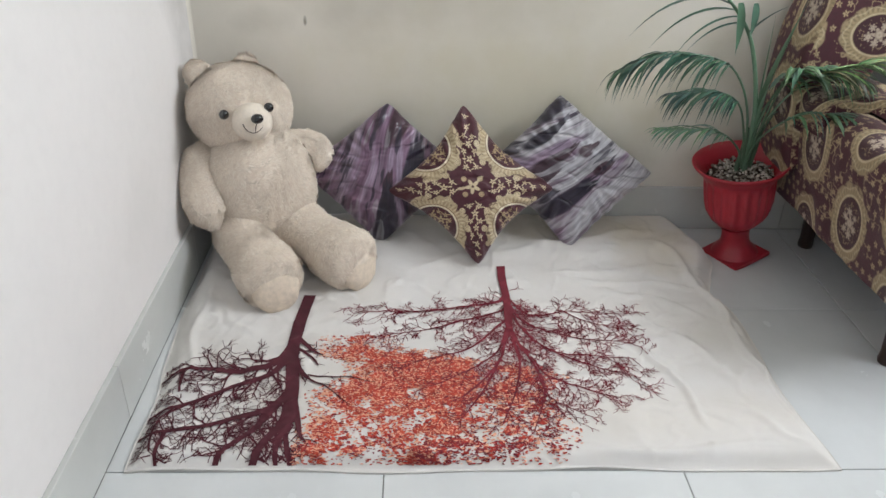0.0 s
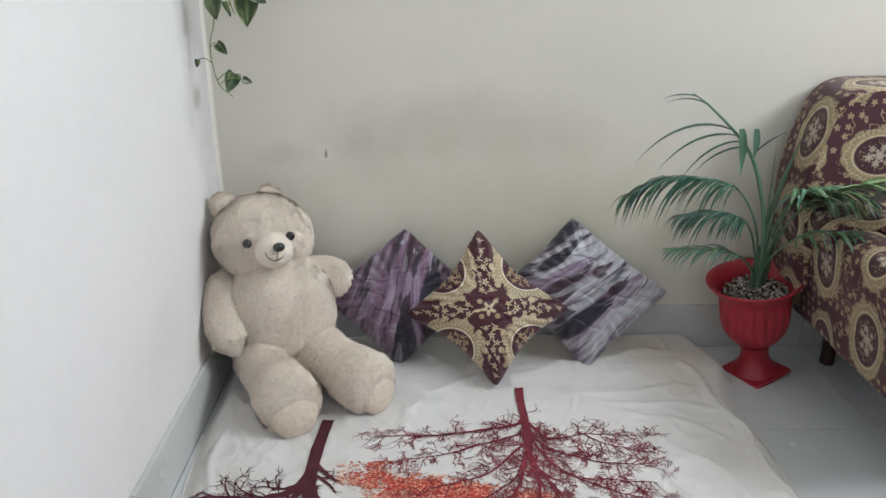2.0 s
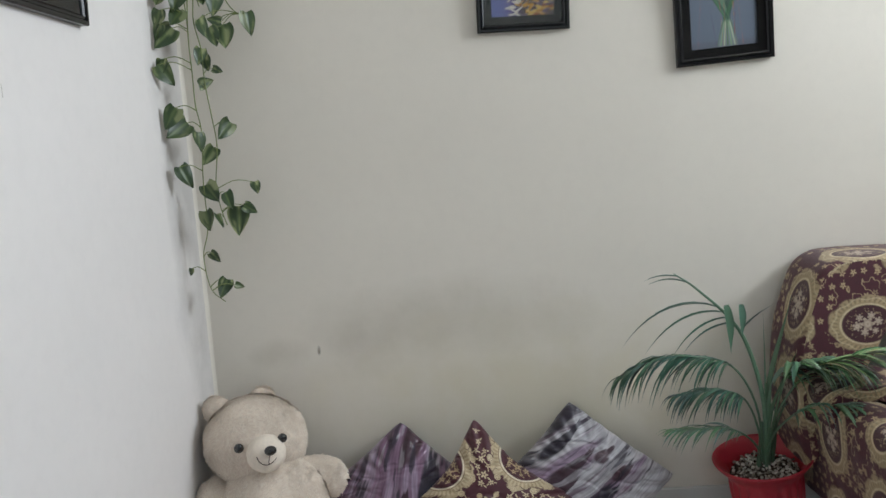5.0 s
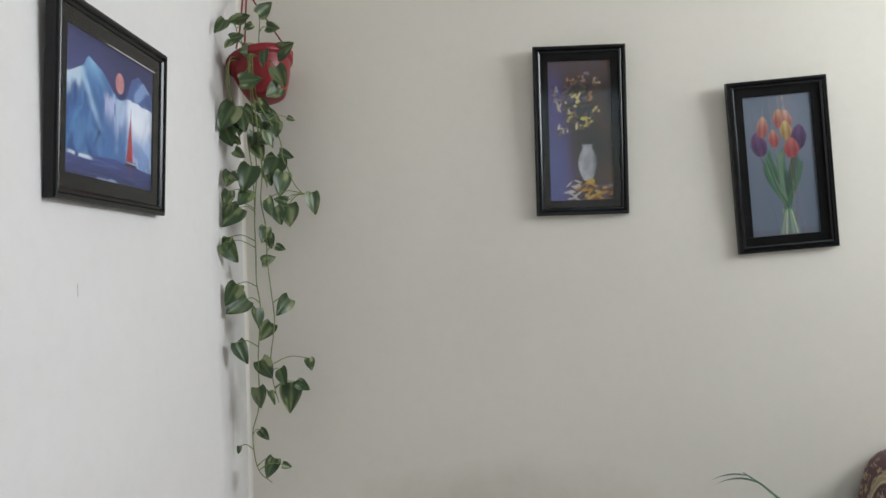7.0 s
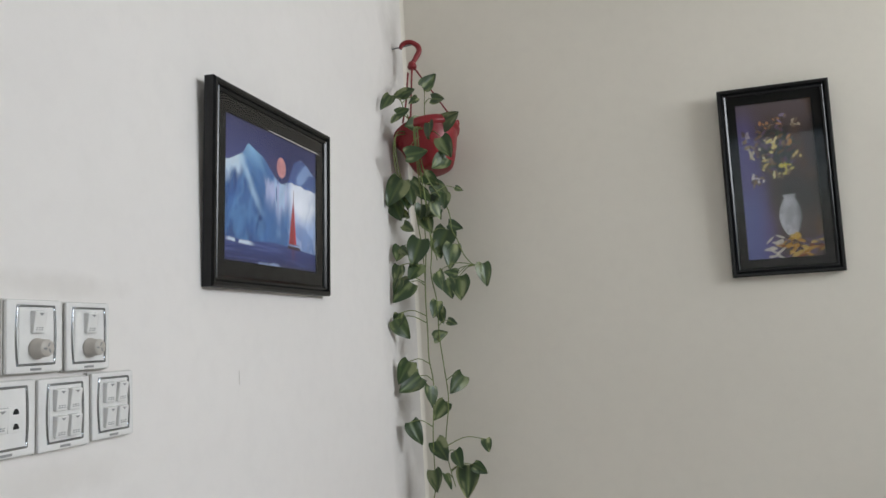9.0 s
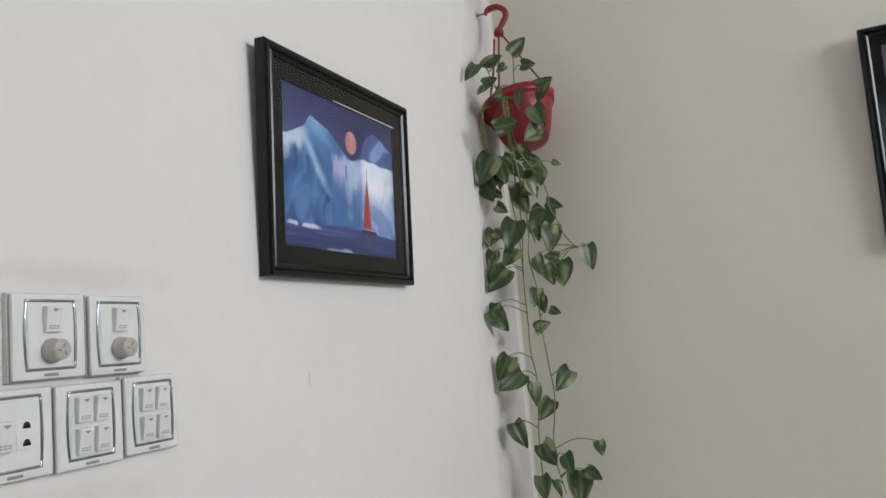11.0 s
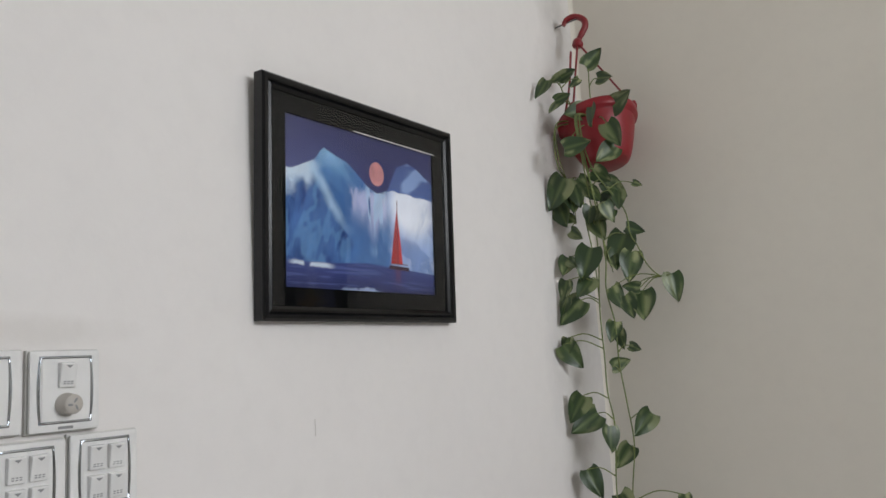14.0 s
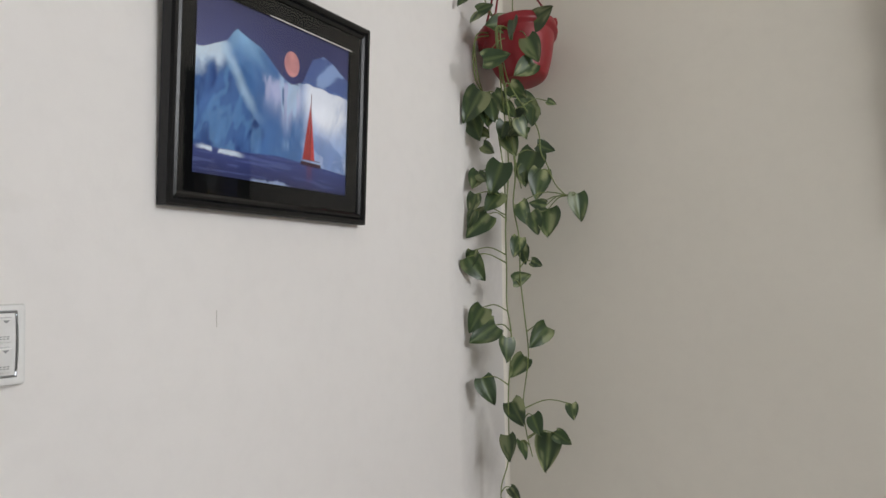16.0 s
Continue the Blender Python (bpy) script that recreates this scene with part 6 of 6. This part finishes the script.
# the long vine that ends lowest
vine([(0.090, -0.160, 1.905), (0.092, -0.222, 1.892), (0.088, -0.195, 1.80), (0.085, -0.162, 1.682), (0.088, -0.161, 1.609), (0.081, -0.164, 1.502), (0.081, -0.163, 1.397), (0.081, -0.164, 1.327), (0.088, -0.160, 1.259),
      (0.080, -0.162, 1.140), (0.078, -0.161, 1.013), (0.061, -0.164, 0.942), (0.071, -0.163, 0.854), (0.103, -0.154, 0.814)],
     [(0.023, -0.189, 1.404, 0.065, 39), (0.010, -0.200, 1.423, 0.039, -12), (0.013, -0.194, 1.297, 0.062, -29), (0.032, -0.185, 1.267, 0.070, -57), (0.085, -0.162, 1.234, 0.055, -15), (0.042, -0.181, 1.148, 0.062, 20),
      (0.084, -0.160, 1.032, 0.055, 15), (0.088, -0.158, 0.935, 0.036, 43), (0.099, -0.155, 0.849, 0.054, -29), (0.141, -0.143, 0.853, 0.026, 66), (0.024, -0.165, 0.900, 0.020, -10)])
# a second long vine
vine([(0.096, -0.155, 1.905), (0.097, -0.224, 1.892), (0.095, -0.195, 1.80), (0.100, -0.155, 1.621), (0.096, -0.157, 1.537), (0.106, -0.152, 1.466), (0.107, -0.152, 1.384), (0.114, -0.149, 1.304), (0.120, -0.147, 1.222),
      (0.109, -0.152, 1.127), (0.114, -0.151, 1.068), (0.126, -0.148, 1.016)],
     [(0.100, -0.155, 1.447, 0.045, -18), (0.115, -0.148, 1.430, 0.042, 18), (0.108, -0.151, 1.384, 0.043, 108), (0.141, -0.136, 1.413, 0.028, 67), (0.096, -0.157, 1.198, 0.054, -37), (0.140, -0.137, 1.260, 0.060, -44),
      (0.101, -0.155, 1.102, 0.062, 34), (0.137, -0.145, 1.081, 0.050, 25), (0.155, -0.140, 1.023, 0.082, 3), (0.186, -0.131, 1.054, 0.040, 55), (0.204, -0.126, 1.107, 0.036, 8), (0.112, -0.152, 1.030, 0.042, -16)])
# short vine that swings out over the cream wall
vine([(0.100, -0.150, 1.905), (0.102, -0.222, 1.890), (0.104, -0.190, 1.79), (0.142, -0.136, 1.703), (0.150, -0.133, 1.648), (0.161, -0.128, 1.621), (0.175, -0.121, 1.581), (0.195, -0.112, 1.556), (0.213, -0.105, 1.555)],
     [(0.115, -0.149, 1.515, 0.056, 31), (0.136, -0.139, 1.496, 0.051, 15), (0.160, -0.128, 1.495, 0.071, 0), (0.217, -0.102, 1.528, 0.060, 6), (0.141, -0.137, 1.537, 0.036, -101), (0.172, -0.123, 1.750, 0.022, 60),
      (0.143, -0.136, 1.577, 0.066, -13), (0.156, -0.130, 1.656, 0.040, 68), (0.140, -0.137, 1.718, 0.042, -4)])
# short vine along the white wall
vine([(0.055, -0.170, 1.900), (0.035, -0.205, 1.880), (0.032, -0.195, 1.80), (0.065, -0.171, 1.74), (0.070, -0.168, 1.683), (0.079, -0.164, 1.598), (0.082, -0.163, 1.50)],
     [(0.019, -0.191, 1.589, 0.050, -21), (0.039, -0.182, 1.594, 0.032, 48), (0.064, -0.171, 1.590, 0.075, -19), (0.059, -0.173, 1.540, 0.056, -33), (0.014, -0.194, 1.538, 0.047, -18), (0.010, -0.200, 1.506, 0.041, -21), (0.026, -0.189, 1.494, 0.068, -43)])
# thick growth just under the pot
vine([(0.094, -0.170, 1.905), (0.095, -0.226, 1.890), (0.094, -0.200, 1.80), (0.095, -0.160, 1.72), (0.100, -0.155, 1.64), (0.112, -0.150, 1.57)],
     [(0.110, -0.150, 1.774, 0.052, 49), (0.129, -0.142, 1.745, 0.058, 44), (0.112, -0.150, 1.717, 0.056, -34), (0.105, -0.153, 1.691, 0.056, -50), (0.094, -0.158, 1.661, 0.054, 21), (0.095, -0.157, 1.733, 0.044, 34),
      (0.122, -0.145, 1.614, 0.078, -24), (0.116, -0.148, 1.596, 0.056, 3), (0.125, -0.165, 1.690, 0.046, 25), (0.082, -0.170, 1.690, 0.045, -15)])
vine([(0.060, -0.170, 1.905), (0.040, -0.208, 1.890), (0.036, -0.198, 1.82), (0.050, -0.180, 1.74), (0.052, -0.177, 1.68)],
     [(0.006, -0.199, 1.743, 0.077, -31), (0.018, -0.192, 1.702, 0.072, 24), (0.046, -0.179, 1.730, 0.068, -5), (0.072, -0.168, 1.763, 0.042, 44), (0.042, -0.181, 1.687, 0.040, 37), (0.051, -0.177, 1.655, 0.036, 54), (0.028, -0.187, 1.756, 0.034, -40),
      (0.062, -0.175, 1.735, 0.050, 10)])
# leaves over the rim, and up the strands
vine([(0.075, -0.150, 1.895), (0.068, -0.185, 1.935), (0.060, -0.200, 1.960), (0.055, -0.205, 1.985)],
     [(0.078, -0.198, 1.912, 0.060, -74), (0.039, -0.215, 1.927, 0.036, -18), (0.059, -0.206, 1.949, 0.036, 107), (0.075, -0.199, 1.998, 0.040, 105), (0.025, -0.221, 1.967, 0.047, -32), (0.086, -0.194, 1.974, 0.028, -55), (0.050, -0.210, 1.988, 0.027, -63)], 0.0014)
vine([(0.100, -0.140, 1.895), (0.103, -0.160, 1.94), (0.108, -0.170, 1.98), (0.112, -0.175, 2.01)],
     [(0.123, -0.178, 2.028, 0.051, 136), (0.145, -0.168, 1.978, 0.040, 77), (0.169, -0.157, 1.926, 0.062, 116), (0.137, -0.231, 1.879, 0.048, 9), (0.171, -0.216, 1.838, 0.057, 24), (0.150, -0.226, 1.800, 0.058, -52), (0.104, -0.246, 1.826, 0.056, 101)], 0.0014)


# ---- skirting and floor tiles ----
def tile_mesh(name, sx, sy, sz, bevel=0.0015):
    me = bpy.data.meshes.new(name)
    bm = bm_box(bmesh.new(), (0, 0, 0), (sx, sy, sz))
    es = [e for e in bm.edges if all(v.co.z > sz - 1e-5 for v in e.verts)]
    bmesh.ops.bevel(bm, geom=es, offset=bevel, segments=1, affect="EDGES")
    bm.to_mesh(me)
    bm.free()
    return me


def place(name, me, mat, parent, loc):
    if not me.materials:
        me.materials.append(mat)
    ob = new(name, me)
    ob.parent = parent
    ob.location = loc
    return ob


JG = 0.0022
SK_H = 0.140
for wall, axis in (("baseboard", 1), ("baseboard", 0)):
    if axis == 1:
        sk = box_part("baseboard", (0.0, Y1, 0.0), (0.006, -0.006, SK_H - 0.003), M_GROUT)
        tm = tile_mesh("skirting_tile", 0.012, 0.6 - JG, SK_H)
        for k in range(6):
            y = -0.279 - 0.6 * k
            place("skirting_tile", tm, M_SKIRT, sk, (0.0, y - 0.6 + JG, 0.0)) if y - 0.6 > Y1 else None
        place("skirting_tile", tile_mesh("skirting_tile", 0.012, 0.279 - JG - 0.012, SK_H), M_SKIRT, sk, (0.0, -0.279 + JG, 0.0))
    else:
        sk = box_part("baseboard", (0.006, -0.006, 0.0), (X1, 0.0, SK_H - 0.003), M_GROUT)
        tm = tile_mesh("skirting_tile", 0.6 - JG, 0.012, SK_H)
        for k in range(6):
            x = 0.012 + 0.6 * k - 0.05
            if k == 0:
                place("skirting_tile", tile_mesh("skirting_tile", 0.538, 0.012, SK_H), M_SKIRT, sk, (0.012, -0.012, 0.0))
            elif x + 0.6 < X1 + 0.1:
                place("skirting_tile", tm, M_SKIRT, sk, (x, -0.012, 0.0))
    tagged(sk, "pale glazed tile skirting along the wall", "baseboard", kind="structure")

xs = [0.012, 0.554, 1.152, 1.752, 2.352, 2.952, X1]
ys = [-0.012, -0.460, -1.030, -1.600, -2.170, -2.740, -3.310, Y1]
shared = {}
for x0, x1 in zip(xs, xs[1:]):
    for y1, y0 in zip(ys, ys[1:]):
        key = (round(x1 - x0, 3), round(y1 - y0, 3))
        if key not in shared:
            shared[key] = tile_mesh("floor_tile", key[0] - JG, key[1] - JG, 0.008, 0.0008)
        place("floor_tile", shared[key], M_TILE, floor, (x0 + JG / 2, y0 + JG / 2, -0.008))
